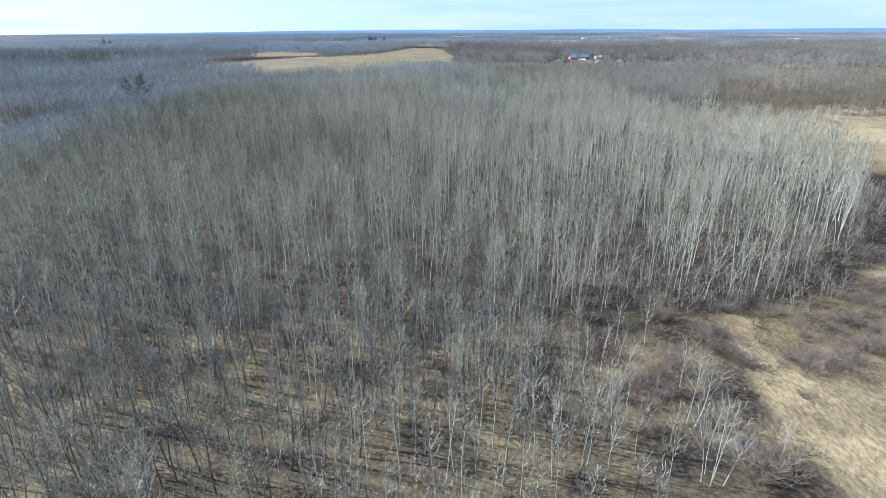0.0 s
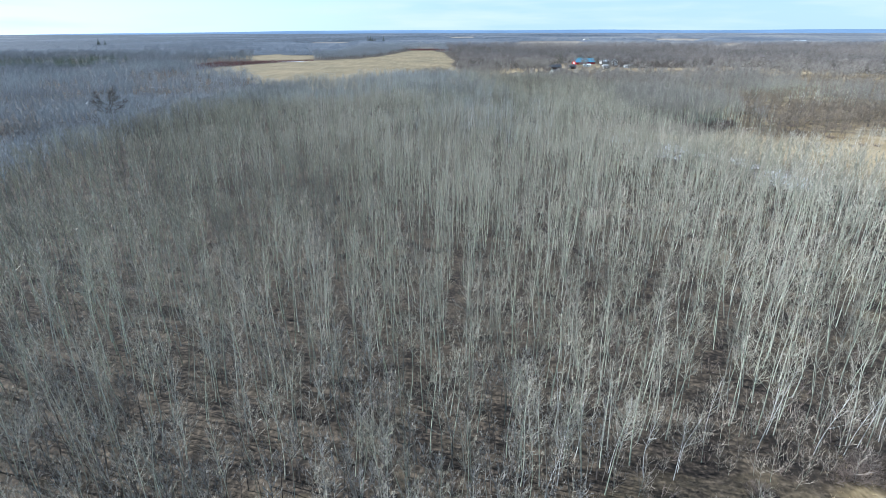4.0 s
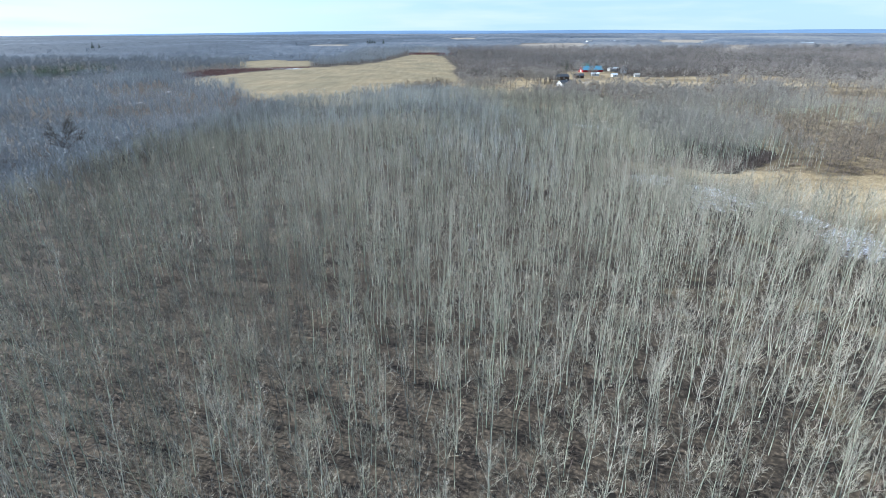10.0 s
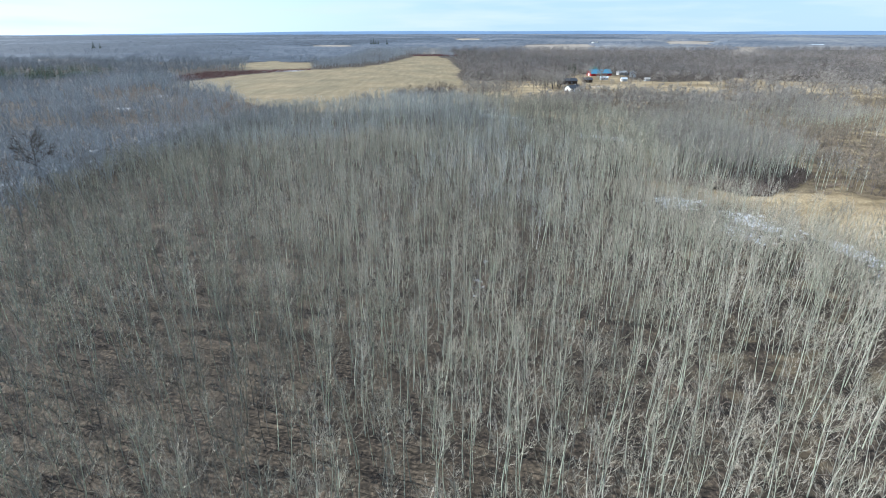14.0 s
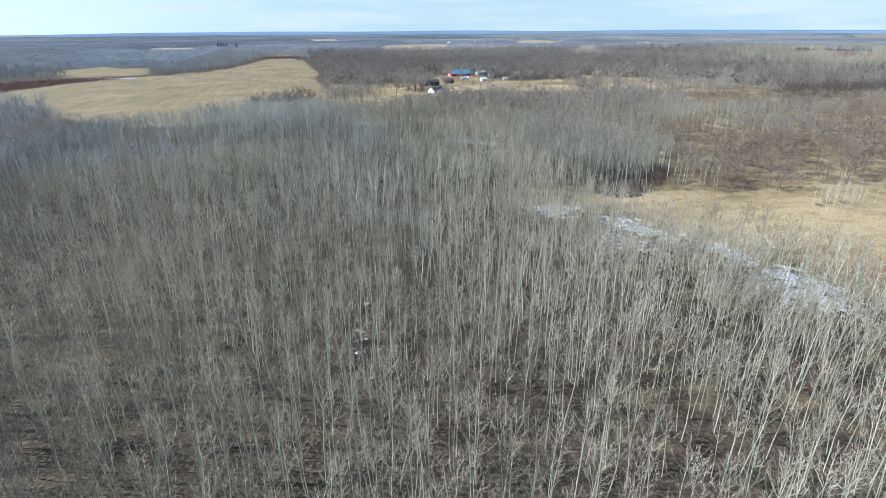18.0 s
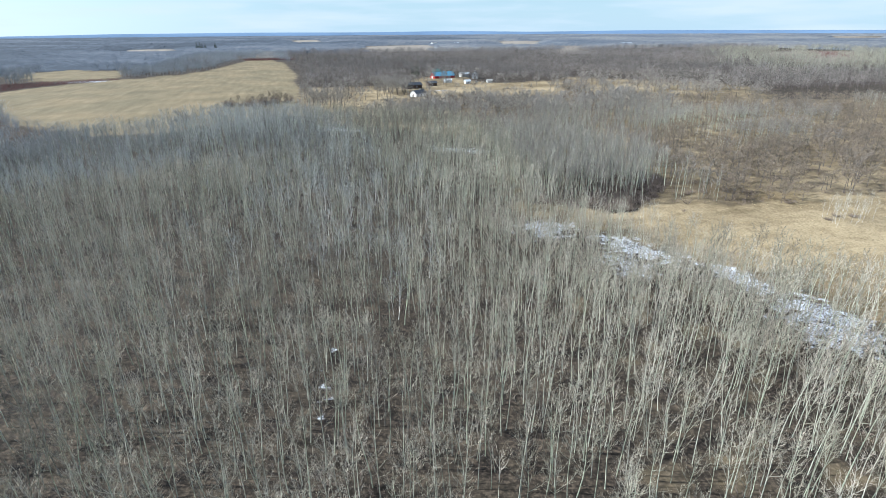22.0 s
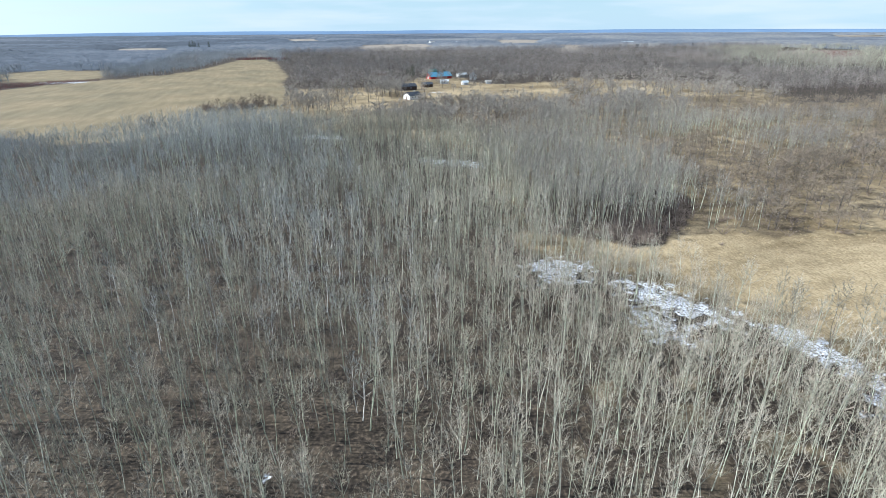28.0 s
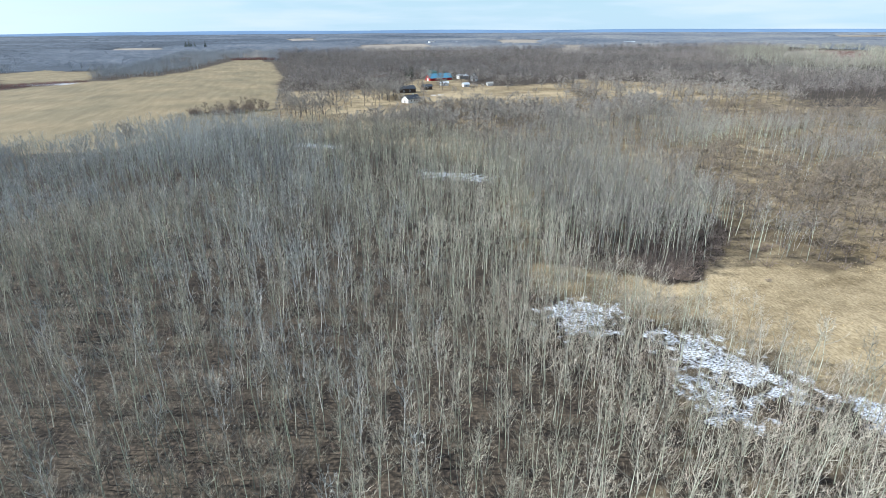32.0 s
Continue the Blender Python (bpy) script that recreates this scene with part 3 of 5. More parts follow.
def dome(seed, twigs, h=1.0, wide=0.5, fat=0.006, low=0.3, limbs=7):
    """A bare tree seen from afar: a trunk, forking limbs and a soft rounded shell of many fine twigs."""
    rnd, g = random.Random(seed + 70), Growth()
    g.tube([(0, 0, 0), (0, 0, h * 0.6)], [h * 0.013], 3, 0)
    mid = np.array([0, 0, h * (low + 1.0) / 2])
    size = np.array([wide * 0.9, wide * 0.9, h * (1.0 - low) / 2])
    for i in range(limbs):
        az, el = 2.4 * i + rnd.uniform(-0.4, 0.4), rnd.uniform(0.1, 1.3)
        g.blade(np.array([0, 0, h * rnd.uniform(low * 0.8, 0.5)]), mid + aim(az, el) * size * 0.85, h * 0.009, 0, rnd)
    for i in range(twigs):
        az, el = rnd.uniform(0, 6.28), math.asin(rnd.uniform(-0.55, 1.0))
        out = aim(az, el)
        lump = 1.0 + 0.16 * math.sin(3 * az + seed) * math.cos(2 * el + seed * 2)
        q = mid + out * size * lump * rnd.uniform(0.35, 0.95) ** 0.6
        way = out * (1, 1, 0.6) + np.array((rnd.uniform(-0.7, 0.7), rnd.uniform(-0.7, 0.7), rnd.uniform(0.1, 1.0)))
        g.blade(q, q + way * h * rnd.uniform(0.06, 0.11), h * fat * rnd.uniform(0.7, 1.3), 1, rnd, out + (0, 0, 0.5))
    return g.done()


def oak(seed, level, h=9.0):
    """A bare oak: a short dark trunk, crooked spreading limbs, a rounded twiggy crown."""
    rnd, g = random.Random(seed + 500), Growth()
    fat = (1.2, 1.6, 3.2)[level]
    top = h * rnd.uniform(0.22, 0.32)
    lean = np.array([rnd.uniform(-0.3, 0.3), rnd.uniform(-0.3, 0.3), 0])
    g.tube([(0, 0, 0), lean * 0.5 + (0, 0, top), lean + (0, 0, h * 0.6), lean * 2 + (0, 0, h * 0.95)], [h * 0.017, h * 0.012, h * 0.006], (7, 5, 3)[level], 0)
    limbs, subs, twigs = ((10, 7, 14), (7, 4, 10), (6, 1, 1))[level]
    az = rnd.uniform(0, 6.28)
    for i in range(limbs):
        az += 2.4 + rnd.uniform(-0.5, 0.5)
        f = i / limbs
        p0 = lean * (0.4 + f) + (0, 0, top + f * h * 0.42)
        el = rnd.uniform(0.2, 0.75) + f * 0.6
        ln = h * rnd.uniform(0.36, 0.48) * (1 - 0.35 * f)
        p1 = p0 + aim(az, el) * ln * 0.5
        p2 = p1 + aim(az + rnd.uniform(-0.6, 0.6), el + rnd.uniform(-0.1, 0.5)) * ln * 0.55
        r = h * 0.0065 * (1 - 0.4 * f)
        g.tube([p0, p1, p2] if level < 2 else [p0, p2], [r, r * 0.55], 3 + (level == 0), 2)
        for j in range(subs):
            q0 = (p0 + (p1 - p0) * rnd.uniform(0.5, 1)) if rnd.random() < 0.35 else p1 + (p2 - p1) * rnd.uniform(0, 0.95)
            a2, e2 = az + rnd.uniform(-1.3, 1.3), rnd.uniform(0.0, 1.2)
            q1 = q0 + aim(a2, e2) * h * rnd.uniform(0.13, 0.24)
            g.blade(q0, q1, 0.026 * fat, 1, rnd)
            for k in range(twigs):
                s0 = q0 + (q1 - q0) * rnd.uniform(0.3, 1.0)
                g.blade(s0, s0 + aim(a2 + rnd.uniform(-1.4, 1.4), rnd.uniform(-0.1, 1.3)) * h * rnd.uniform(0.07, 0.15), 0.019 * fat, 1, rnd)
    return g.done()


def shrub(seed, level, h=2.4):
    """A bare willow bush: many arching stems from one root."""
    rnd, g = random.Random(seed + 900), Growth()
    for i in range((66, 18, 9)[level]):
        az, el = rnd.uniform(0, 6.28), rnd.uniform(0.7, 1.5)
        ln = h * rnd.uniform(0.65, 1.1)
        p0 = aim(az, 0) * rnd.uniform(0, 0.4) * h
        p1 = p0 + aim(az, el) * ln * 0.5
        p2 = p1 + aim(az + rnd.uniform(-0.5, 0.5), el - 0.25) * ln * 0.5
        r = 0.020 * (0.72, 1.05, 2.2)[level]
        if level < 2:
            g.tube([p0, p1, p2], [r, r * 0.7], 3, 0)
        else:
            g.blade(p0, p2, r, 0, rnd)
        for k in range((10, 6, 4)[level]):
            q = p0 + (p2 - p0) * rnd.uniform(0.2, 0.95)
            g.blade(q, q + aim(az + rnd.uniform(-1.8, 1.8), rnd.uniform(0.2, 1.3)) * ln * rnd.uniform(0.2, 0.42), r * 0.8, 0, rnd)
    return g.done()


def spruce(seed, level, h=12.0):
    """A spruce: a straight trunk with drooping whorls of needled boughs."""
    rnd, g = random.Random(seed + 1300), Growth()
    g.tube([(0, 0, 0), (0, 0, h * 0.5), (0, 0, h)], [h * 0.016, h * 0.008], 6, 0)
    tiers = (13, 9, 6)[level]
    for i in range(tiers):
        f = 0.08 + 0.9 * i / tiers
        for k in range((11, 8, 6)[level]):
            az = 6.28 * k / 9 + rnd.uniform(-0.3, 0.3) + i
            ln = h * 0.24 * (1 - f) * rnd.uniform(0.8, 1.15) + 0.15
            p0 = np.array([0, 0, f * h])
            p1 = p0 + aim(az, 0.15) * ln * 0.55
            g.tube([p0, p1, p1 + aim(az, -0.45) * ln * 0.5], [0.05 * h / 12, ln * 0.16], 3, 1)
    return g.done()


def planted(protos, x, y, hs, tint, rnd, lean=0.05):
    """Places copies of the prototypes (each for a height of 1 or as grown) and returns joined arrays."""
    V, F, M, T, base = [], [], [], [], 0
    pick = rnd.integers(0, len(protos), len(x))
    turn, lx, ly = rnd.uniform(0, 6.283, len(x)), rnd.normal(0, lean, len(x)), rnd.normal(0, lean, len(x))
    z0 = lift(x, y) - 0.08
    for i, (v, f, m) in enumerate(protos):
        s = np.nonzero(pick == i)[0]
        if not len(s):
            continue
        c, d, k = np.cos(turn[s])[:, None], np.sin(turn[s])[:, None], hs[s][:, None]
        px, py, pz = v[:, 0] * k, v[:, 1] * k, v[:, 2] * k
        V.append(np.stack([px * c - py * d + x[s][:, None] + lx[s][:, None] * pz, px * d + py * c + y[s][:, None] + ly[s][:, None] * pz, pz + z0[s][:, None]], 2).reshape(-1, 3))
        F.append((f[None] + (base + np.arange(len(s)) * len(v))[:, None, None]).reshape(-1, 3))
        M.append(np.tile(m, len(s)))
        T.append(np.repeat(tint[s], len(v)))
        base += len(s) * len(v)
    return [np.concatenate(a) if a else np.zeros((0, 3)) for a in (V, F, M, T)]


def woods(name, batches, mats, label, category, smooth=False):
    """One uncountable wood out of several batches."""
    V, F, M, T, base = [], [], [], [], 0
    for v, f, m, t in batches:
        V.append(v), F.append(f + base), M.append(m), T.append(t)
        base += len(v)
    ob = new(name, raw_mesh(name, np.concatenate(V), np.concatenate(F), mats, np.concatenate(M), {"tint": np.concatenate(T)}, smooth))
    return tagged(ob, label, category, kind="stuff")


def scatter(x0, x1, y0, y1, step, rnd, jitter=0.48):
    a, b = np.meshgrid(np.arange(x0, x1, step), np.arange(y0, y1, step))
    a, b = a.ravel().astype(float), b.ravel().astype(float)
    return a + rnd.uniform(-jitter, jitter, a.shape) * step, b + rnd.uniform(-jitter, jitter, b.shape) * step


def fan(x, y, margin=30.0):
    """Keeps to the plan's part that the flight looks over."""
    return (x > -0.86 * y - margin) & (x < 1.35 * y + margin)


def unit(trees):
    """Prototypes scaled to a height of 1."""
    return [(v / v[:, 2].max(), f, m) for v, f, m in trees]


def part(name, me, parent, label=""):
    ob = new(name, me)
    ob.parent = parent
    if label:
        ob["label"] = label
    return ob


def split_tree(name, grown, height, mats, names, tint, label, category, group):
    """A tree as a thing of its own: an empty at its foot, the trunk and the crown."""
    v, f, m = grown
    v = v / v[:, 2].max() * height
    root = new(name)
    root.empty_display_size = 0.3
    tagged(root, label, category, group)
    for k, (nm, mt) in enumerate(zip(names, mats)):
        fs = f[m == k]
        pieces = [fs]
        if nm == "limb":
            edge = np.nonzero(fs[1:].min(1) > np.maximum.accumulate(fs.max(1))[:-1])[0] + 1
            pieces = np.split(fs, edge)
        for fp in pieces:
            used, inv = np.unique(fp, return_inverse=True)
            ob = part(nm, raw_mesh(nm, v[used], inv.reshape(-1, 3), [mt], None, {"tint": np.full(len(used), tint)}, k == 0), root)
            if nm in ("crown", "foliage"):
                ob["kind"] = "stuff"
    return root


rng = np.random.default_rng(11)
# the aspen stand under the flight
ax, ay = scatter(-125, 115, 14, 460, 2.9, rng)
keep = (depth(STAND, ax, ay) > value_noise(ax, ay, 6, 8) * 4 - 1.5) & fan(ax, ay, 12)
keep &= value_noise(ax, ay, 7, 1) * 0.65 + value_noise(ax, ay, 28, 2) * 0.35 + rng.uniform(-0.15, 0.15, ax.shape) > np.where(ay < 125, 0.23, np.clip(0.30 - (ay - 200) / 450, 0.20, 0.30))
ax, ay = ax[keep], ay[keep]
ah = 8.2 + 3.6 * value_noise(ax, ay, 38, 5) + 2.2 * value_noise(ax, ay, 11, 7) + rng.normal(0, 1.1, ax.shape) + np.clip((ay - 70) / 60, 0, 1) * 1.0 + np.clip((ay - 330) / 60, 0, 1) * 1.6
ah = np.clip(ah, 5.0, 15.0) * np.clip(0.86 + 0.14 * (ay - 48) / 14, 0.86, 1) + 1.2 * np.clip(1 - np.abs(ay - 88) / 40, 0, 1)
at = np.clip(0.06 + 0.65 * value_noise(ax, ay, 55, 6) + 0.5 * (value_noise(ax, ay, 13, 9) - 0.45) + rng.normal(0, 0.3, ax.shape), 0, 1)
line = np.abs(ax - np.clip((ay - 30) * 0.13, 0, 30))
near = (line < 38 + ay * 0.14) & (ay < 245)
lone = np.nonzero((line < 28) & (ay < 235) & (ay > 32))[0]
lone = lone[np.argsort(-ah[lone])[:300]]
single = np.zeros(ax.shape, bool)
single[lone] = True
at = np.clip(at - 0.08 * np.clip((25 - ax) / 50, 0, 1), 0, 1)
fine, mid, low, dim = [unit([aspen(s, lv, 12.0, bare=random.Random(s).uniform(0.42, 0.62), wide=random.Random(s + 7).uniform(0.85, 1.35)) for s in range(10 * lv, 10 * lv + 10)]) for lv in range(4)]
PALE = [(-6, 322), (28, 322), (34, 268), (20, 214), (-2, 226), (-6, 272)]
pale = (depth(PALE, ax, ay) > rng.normal(0, 11, ax.shape)) & ~single & (rng.random(ax.shape) < 0.55)
blue = (depth([(-125, 255), (-60, 290), (-6, 315), (26, 318), (20, 380), (10, 470), (-125, 470)], ax, ay) > rng.normal(0, 8, ax.shape)) & ~single & ~pale
s1, s2 = near & ~single & ~pale & ~blue, ~near & ~pale & ~blue
spread = unit([aspen(s + 400, 2, 11.0, 0.34, 1.5, 1.2) for s in range(8)])
woods("birch_patch", [planted(spread, ax[pale], ay[pale], ah[pale] * 0.92, rng.uniform(0, 0.7, pale.sum()), rng, 0.05)], [BIRCH_BARK, PALE_LIMB, PALE_TWIG], "patch of pale spreading bare birches inside the stand", "birch patch")
woods("grey_aspens", [planted(pr, ax[w], ay[w], ah[w], np.clip(0.1 + at[w] * 0.9, 0, 1), rng, 0.05) for pr, w in ((low, blue & (ay < 330)), (dim, blue & (ay >= 330)))], [ASPEN_BARK, DULL_TWIG, DULL_TWIG], "blue-grey far part of the bare aspen stand", "aspen stand")
hem = unit([aspen(s + 300, 2, 8.0, 0.12, 1.2, 0.8) for s in range(8)])
jx, jy = scatter(8, 118, 55, 262, 1.7, rng)
edge = depth(STAND, jx, jy)
keep = (edge < 4) & (edge > -7 + 6 * value_noise(jx, jy, 9, 65)) & (depth(CLUMP, jx, jy) < 0) & (rng.random(jx.shape) < 0.6)
for p in EDGE_SNOWS:
    keep &= depth(p, jx, jy) < 0.5
jx, jy = jx[keep], jy[keep]
jh = rng.uniform(2.5, 6.0, jx.shape) * np.where(depth(STAND, jx, jy) < 0, 0.85, 1.2)
# taller growth before the snow strips
ux, uy = scatter(48, 110, 120, 240, 2.3, rng)
gap = np.max([depth(p, ux, uy) for p in EDGE_SNOWS], 0)
keep = (gap > -17) & (gap < -0.5) & (depth(STAND, ux, uy) > 2) & (rng.random(ux.shape) < 0.5)
jx, jy, jh = np.concatenate([jx, ux[keep]]), np.concatenate([jy, uy[keep]]), np.concatenate([jh, rng.uniform(6.0, 10.5, keep.sum())])
woods("young_aspens", [planted(hem, jx, jy, jh, rng.uniform(0.0, 0.8, jx.shape), rng, 0.08)], [ASPEN_BARK, TAN_TWIG, TAN_TWIG], "young bare aspens with tan twigs fringing the stand", "aspen stand")
# slim dark-stemmed young trees in front of the stand
sx, sy = scatter(-80, 16, 16, 82, 1.75, rng)
rim = depth(STAND, sx, sy)
keep = (rim > -8 + 8 * value_noise(sx, sy, 7, 66)) & (value_noise(sx, sy, 8, 67) + rng.uniform(-0.35, 0.35, sx.shape) > 0.30 + 0.02 * np.clip(sy - 58, 0, 40)) & fan(sx, sy, 8)
sx, sy = sx[keep], sy[keep]
slim = unit([aspen(s + 330, 2, 8.0, random.Random(s).uniform(0.35, 0.55), 0.8, 1.9) for s in range(10)])
woods("slim_young_wood", [planted(slim, sx, sy, np.clip(rng.normal(6.6, 1.3, sx.shape), 3.5, 9.5), rng.random(sx.shape), rng, 0.06)], [STEM_DARK, SLIM_TWIG, SLIM_TWIG], "crowded slim young trees with dark stems over tan litter", "young wood")
woods("aspen_stand", [planted(mid, ax[s1], ay[s1], ah[s1], at[s1], rng, 0.05)], [ASPEN_BARK, ASPEN_LIMB, ASPEN_TWIG], "dense stand of bare grey-green aspen stems over brown litter", "aspen stand")
woods("aspen_stand_far", [planted(pr, ax[w], ay[w], ah[w], at[w], rng, 0.05) for pr, w in ((low, s2 & (ay < 300)), (dim, s2 & (ay >= 300)))], [ASPEN_BARK, ASPEN_LIMB, ASPEN_TWIG], "bare aspen wood with fine pale crowns", "aspen stand")
masters = []
for i in range(12):
    masters.append(split_tree("aspen_tree", fine[i % 10], 12.0, (ASPEN_BARK, ASPEN_LIMB, ASPEN_TWIG), ("trunk", "limb", "crown"), (0.1, 0.35, 0.6, 0.85)[i % 4],
                              "tall bare aspen with pale grey-green bark and ascending limbs", "tree", "aspens of the stand"))
used = set()
for j in lone:
    i = int(np.clip(at[j] * 4, 0, 3)) + 4 * int(rng.integers(0, 3))
    s = ah[j] / 12.0
    m = Matrix.Translation((ax[j], ay[j], float(lift(ax[j], ay[j])) - 0.08)) @ pose(0, 0, 0, rng.normal(0, 2.5), rng.normal(0, 2.5), 0) @ pose(0, 0, 0, 0, 0, rng.uniform(0, 360)) @ Matrix.Scale(s, 4)
    ob = masters[i] if i not in used else copy_thing(masters[i], m)
    ob.matrix_basis = m
    used.add(i)

# mixed wood beyond the meadow
mx, my = scatter(20, 430, 235, 510, 2.8, rng)
keep = (depth(MIXED, mx, my) > -2) & (depth(STAND, mx, my) < -1) & (depth(MEADOW, mx, my) < -2) & (value_noise(mx, my, 22, 12) + rng.uniform(-0.3, 0.3, mx.shape) > np.where(my > 405, 0.56, 0.29) - 0.4 * (depth(CLUMP, mx, my) > 4))
mx, my = mx[keep], my[keep]
oaky = (value_noise(mx, my, 40, 13) + np.clip((my - 380) / 120, 0, 0.5) + np.clip((mx - 150) / 500, 0, 0.4) + 0.40 * ((mx > 132) & (my < 300)) + 0.12 * ((mx > 140) & (my < 345)) > 0.70) & (depth(CLUMP, mx, my) < 0)
mh = rng.normal(11.5, 1.5, mx.shape)
mt = np.clip(0.4 + 0.5 * value_noise(mx, my, 35, 14) + rng.normal(0, 0.12, mx.shape), 0, 1)
kx, ky = scatter(70, 140, 248, 350, 2.7, rng)
keep = depth([(74, 262), (84, 257), (96, 252), (108, 256), (118, 260), (128, 268), (134, 280), (126, 320), (110, 350), (86, 345), (78, 300)], kx, ky) > rng.normal(0.5, 2.5, kx.shape)
kx, ky = kx[keep], ky[keep]
grove = unit([aspen(s + 200, 2, 12.0, random.Random(s).uniform(0.45, 0.62), 0.95, 1.25) for s in range(8)])
woods("aspen_grove", [planted(grove, kx, ky, rng.normal(12.8, 1.6, kx.shape), np.clip(rng.normal(0.55, 0.3, kx.shape), 0, 1), rng, 0.04), planted(dim, mx[~oaky], my[~oaky], mh[~oaky], mt[~oaky], rng, 0.04)], [ASPEN_BARK, ASPEN_LIMB, ASH_TWIG], "open grove of pale bare aspens on dry grass", "aspen grove")
oaks_mid = unit([oak(s, 1) for s in range(6)])
thin = oaky & (rng.random(mx.shape) < np.where(my < 345, 0.34, 0.27))
qx, qy = scatter(10, 400, 395, 655, 5.4, rng)
keep = ((depth(YARD, qx, qy) > 0) | (depth(FRONT, qx, qy) > 0) | ((depth(EAST, qx, qy) > 0) & (rng.random(qx.shape) < 0.35))) & (value_noise(qx, qy, 20, 15) + rng.uniform(-0.3, 0.3, qx.shape) > np.where(depth(YARD, qx, qy) > 0, 0.66, 0.45))
qx, qy = qx[keep], qy[keep]
rich = [dome(s + 60, 66, 1.0, (0.36, 0.43, 0.50)[s % 3], 0.0055, 0.22) for s in range(9)]
woods("oak_grove", [planted(oaks_mid, mx[thin], my[thin], mh[thin] * 0.72, rng.random(thin.sum()), rng), ], [OAK_BARK, OAK_TWIG, OAK_BARK], "open grove of bare brown oaks on dry grass", "oak grove")
woods("ash_grove", [planted(oaks_mid, qx, qy, rng.normal(12.5, 1.8, qx.shape), rng.random(qx.shape), rng)], [OAK_BARK, ASH_TWIG, OAK_BARK], "bare grey ash trees round the farmyard", "ash grove")

# grey woods to the west of the stand
greys = [dome(s, 68, 1.0, (0.32, 0.40, 0.48)[s % 3], 0.0046, 0.2) for s in range(9)]
lx, ly = scatter(-760, -90, 90, 1000, 3.9, rng)
dist = np.hypot(lx, ly)
keep = fan(lx, ly, 25) & (depth(STAND, lx, ly) < -1) & (depth(FIELD, lx, ly) < 0) & (depth(FIELD_WEST, lx, ly) < 0) & (value_noise(lx, ly, 26, 21) + rng.uniform(-0.4, 0.4, lx.shape) > 0.2) & (rng.random(lx.shape) < np.clip(330 / dist, 0.2, 1) ** 1.3)
for p in SNOWS + [RED]:
    keep &= depth(p, lx, ly) < -3
keep &= ~((lx > -570) & (lx < -370) & (np.abs(np.hypot(lx, ly - 60) - 728) < 68) & (ly < 800))
lx, ly = lx[keep], ly[keep]
lh = np.clip(6.0 + 5.0 * value_noise(lx, ly, 45, 22) + rng.normal(0, 0.9, lx.shape), 3.5, 12) * np.clip(np.hypot(lx, ly) / 450, 1, 1.3) * np.where(depth([(-190, 350), (-80, 350), (-60, 440), (-150, 520), (-210, 480)], lx, ly) > 0, 0.8, 1)
woods("grey_wood", [planted(greys, lx, ly, lh, np.clip(value_noise(lx, ly, 60, 23) + rng.normal(0, 0.15, lx.shape) + np.clip((np.hypot(lx, ly) - 500) / 500, 0, 0.6), 0, 1), rng)], [GREY_TWIG, GREY_TWIG], "wide grey wood of bare low trees", "wood")

# a dark thicket in the hollow along the stand's western edge
vx, vy = scatter(-185, -84, 205, 400, 3.0, rng)
keep = depth([(-165, 212), (-138, 240), (-116, 264), (-107, 318), (-88, 372), (-97, 380), (-121, 336), (-132, 288), (-150, 258), (-178, 228)], vx, vy) > rng.normal(0, 2.5, vx.shape)
vx, vy = vx[keep], vy[keep]
woods("hollow_thicket", [planted(greys, vx, vy, rng.normal(7.0, 1.0, vx.shape), rng.random(vx.shape), rng)], [OAK_BARK, STEM_DARK], "dark bare thicket in the hollow beside the stand", "thicket")

# brown oak woods round the farm
ox, oy = scatter(-180, 1250, 480, 1500, 8.0, rng)
crowns = [dome(s + 20, 44, 1.0, (0.42, 0.5, 0.6)[s % 3], 0.0095, 0.15, 4) for s in range(9)]
keep = fan(ox, oy, 60) & (depth(SNOWS[-3], ox, oy) < -6) & (depth(FARM, ox, oy) < -2) & (depth(YARD, ox, oy) < 0) & (depth(FRONT, ox, oy) < 0) & (depth(EAST, ox, oy) < 0) & (depth(FIELD, ox, oy) < -3 - 14 * value_noise(ox, oy, 15, 33)) & (depth(FIELD_WEST, ox, oy) < -3) & (depth(MIXED, ox, oy) < 0) & ((depth(GLADES, ox, oy) < 0) | (rng.random(ox.shape) < 0.15))
keep &= (oy > 800) | (ox > 20) | ((depth([(-92, 948), (-122, 858), (-172, 806), (-180, 830), (-140, 890), (-90, 960)], ox, oy) > -10))
for p in FAR_FIELDS:
    keep &= depth(p, ox, oy) < 50 * value_noise(ox, oy, 70, 47) - 10
keep &= rng.random(ox.shape) < np.clip(620 / np.hypot(ox, oy), 0.3, 1)
ox, oy = ox[keep], oy[keep]
oh = rng.normal(9.0, 1.0, ox.shape) * np.clip(np.hypot(ox, oy) / 900, 1, 1.25)
pale = (depth(POPLARS, ox, oy) > rng.normal(0, 25, ox.shape)) | (ox < 10)
ot = np.clip(value_noise(ox, oy, 90, 31) + rng.normal(0, 0.15, ox.shape), 0, 1)
belt = pale & (ox < 10)
woods("poplar_belt", [planted(greys, ox[belt] + dx, oy[belt] + dy, oh[belt] * 0.9, 0.4 + ot[belt] * 0.5, rng) for dx, dy in ((0, 0), (3.5, 3.0))], [GREY_TWIG, GREY_TWIG], "grey belt of bare trees along the field, tinted haze blue", "wood")
pole = pale & ~belt
woods("poplar_wood", [planted(greys, ox[pole], oy[pole], oh[pole] * 1.25, 0.35 + ot[pole] * 0.5, rng)], [ASPEN_LIMB, ASPEN_TWIG], "pale grey band of bare poplars in the brown woods", "wood")
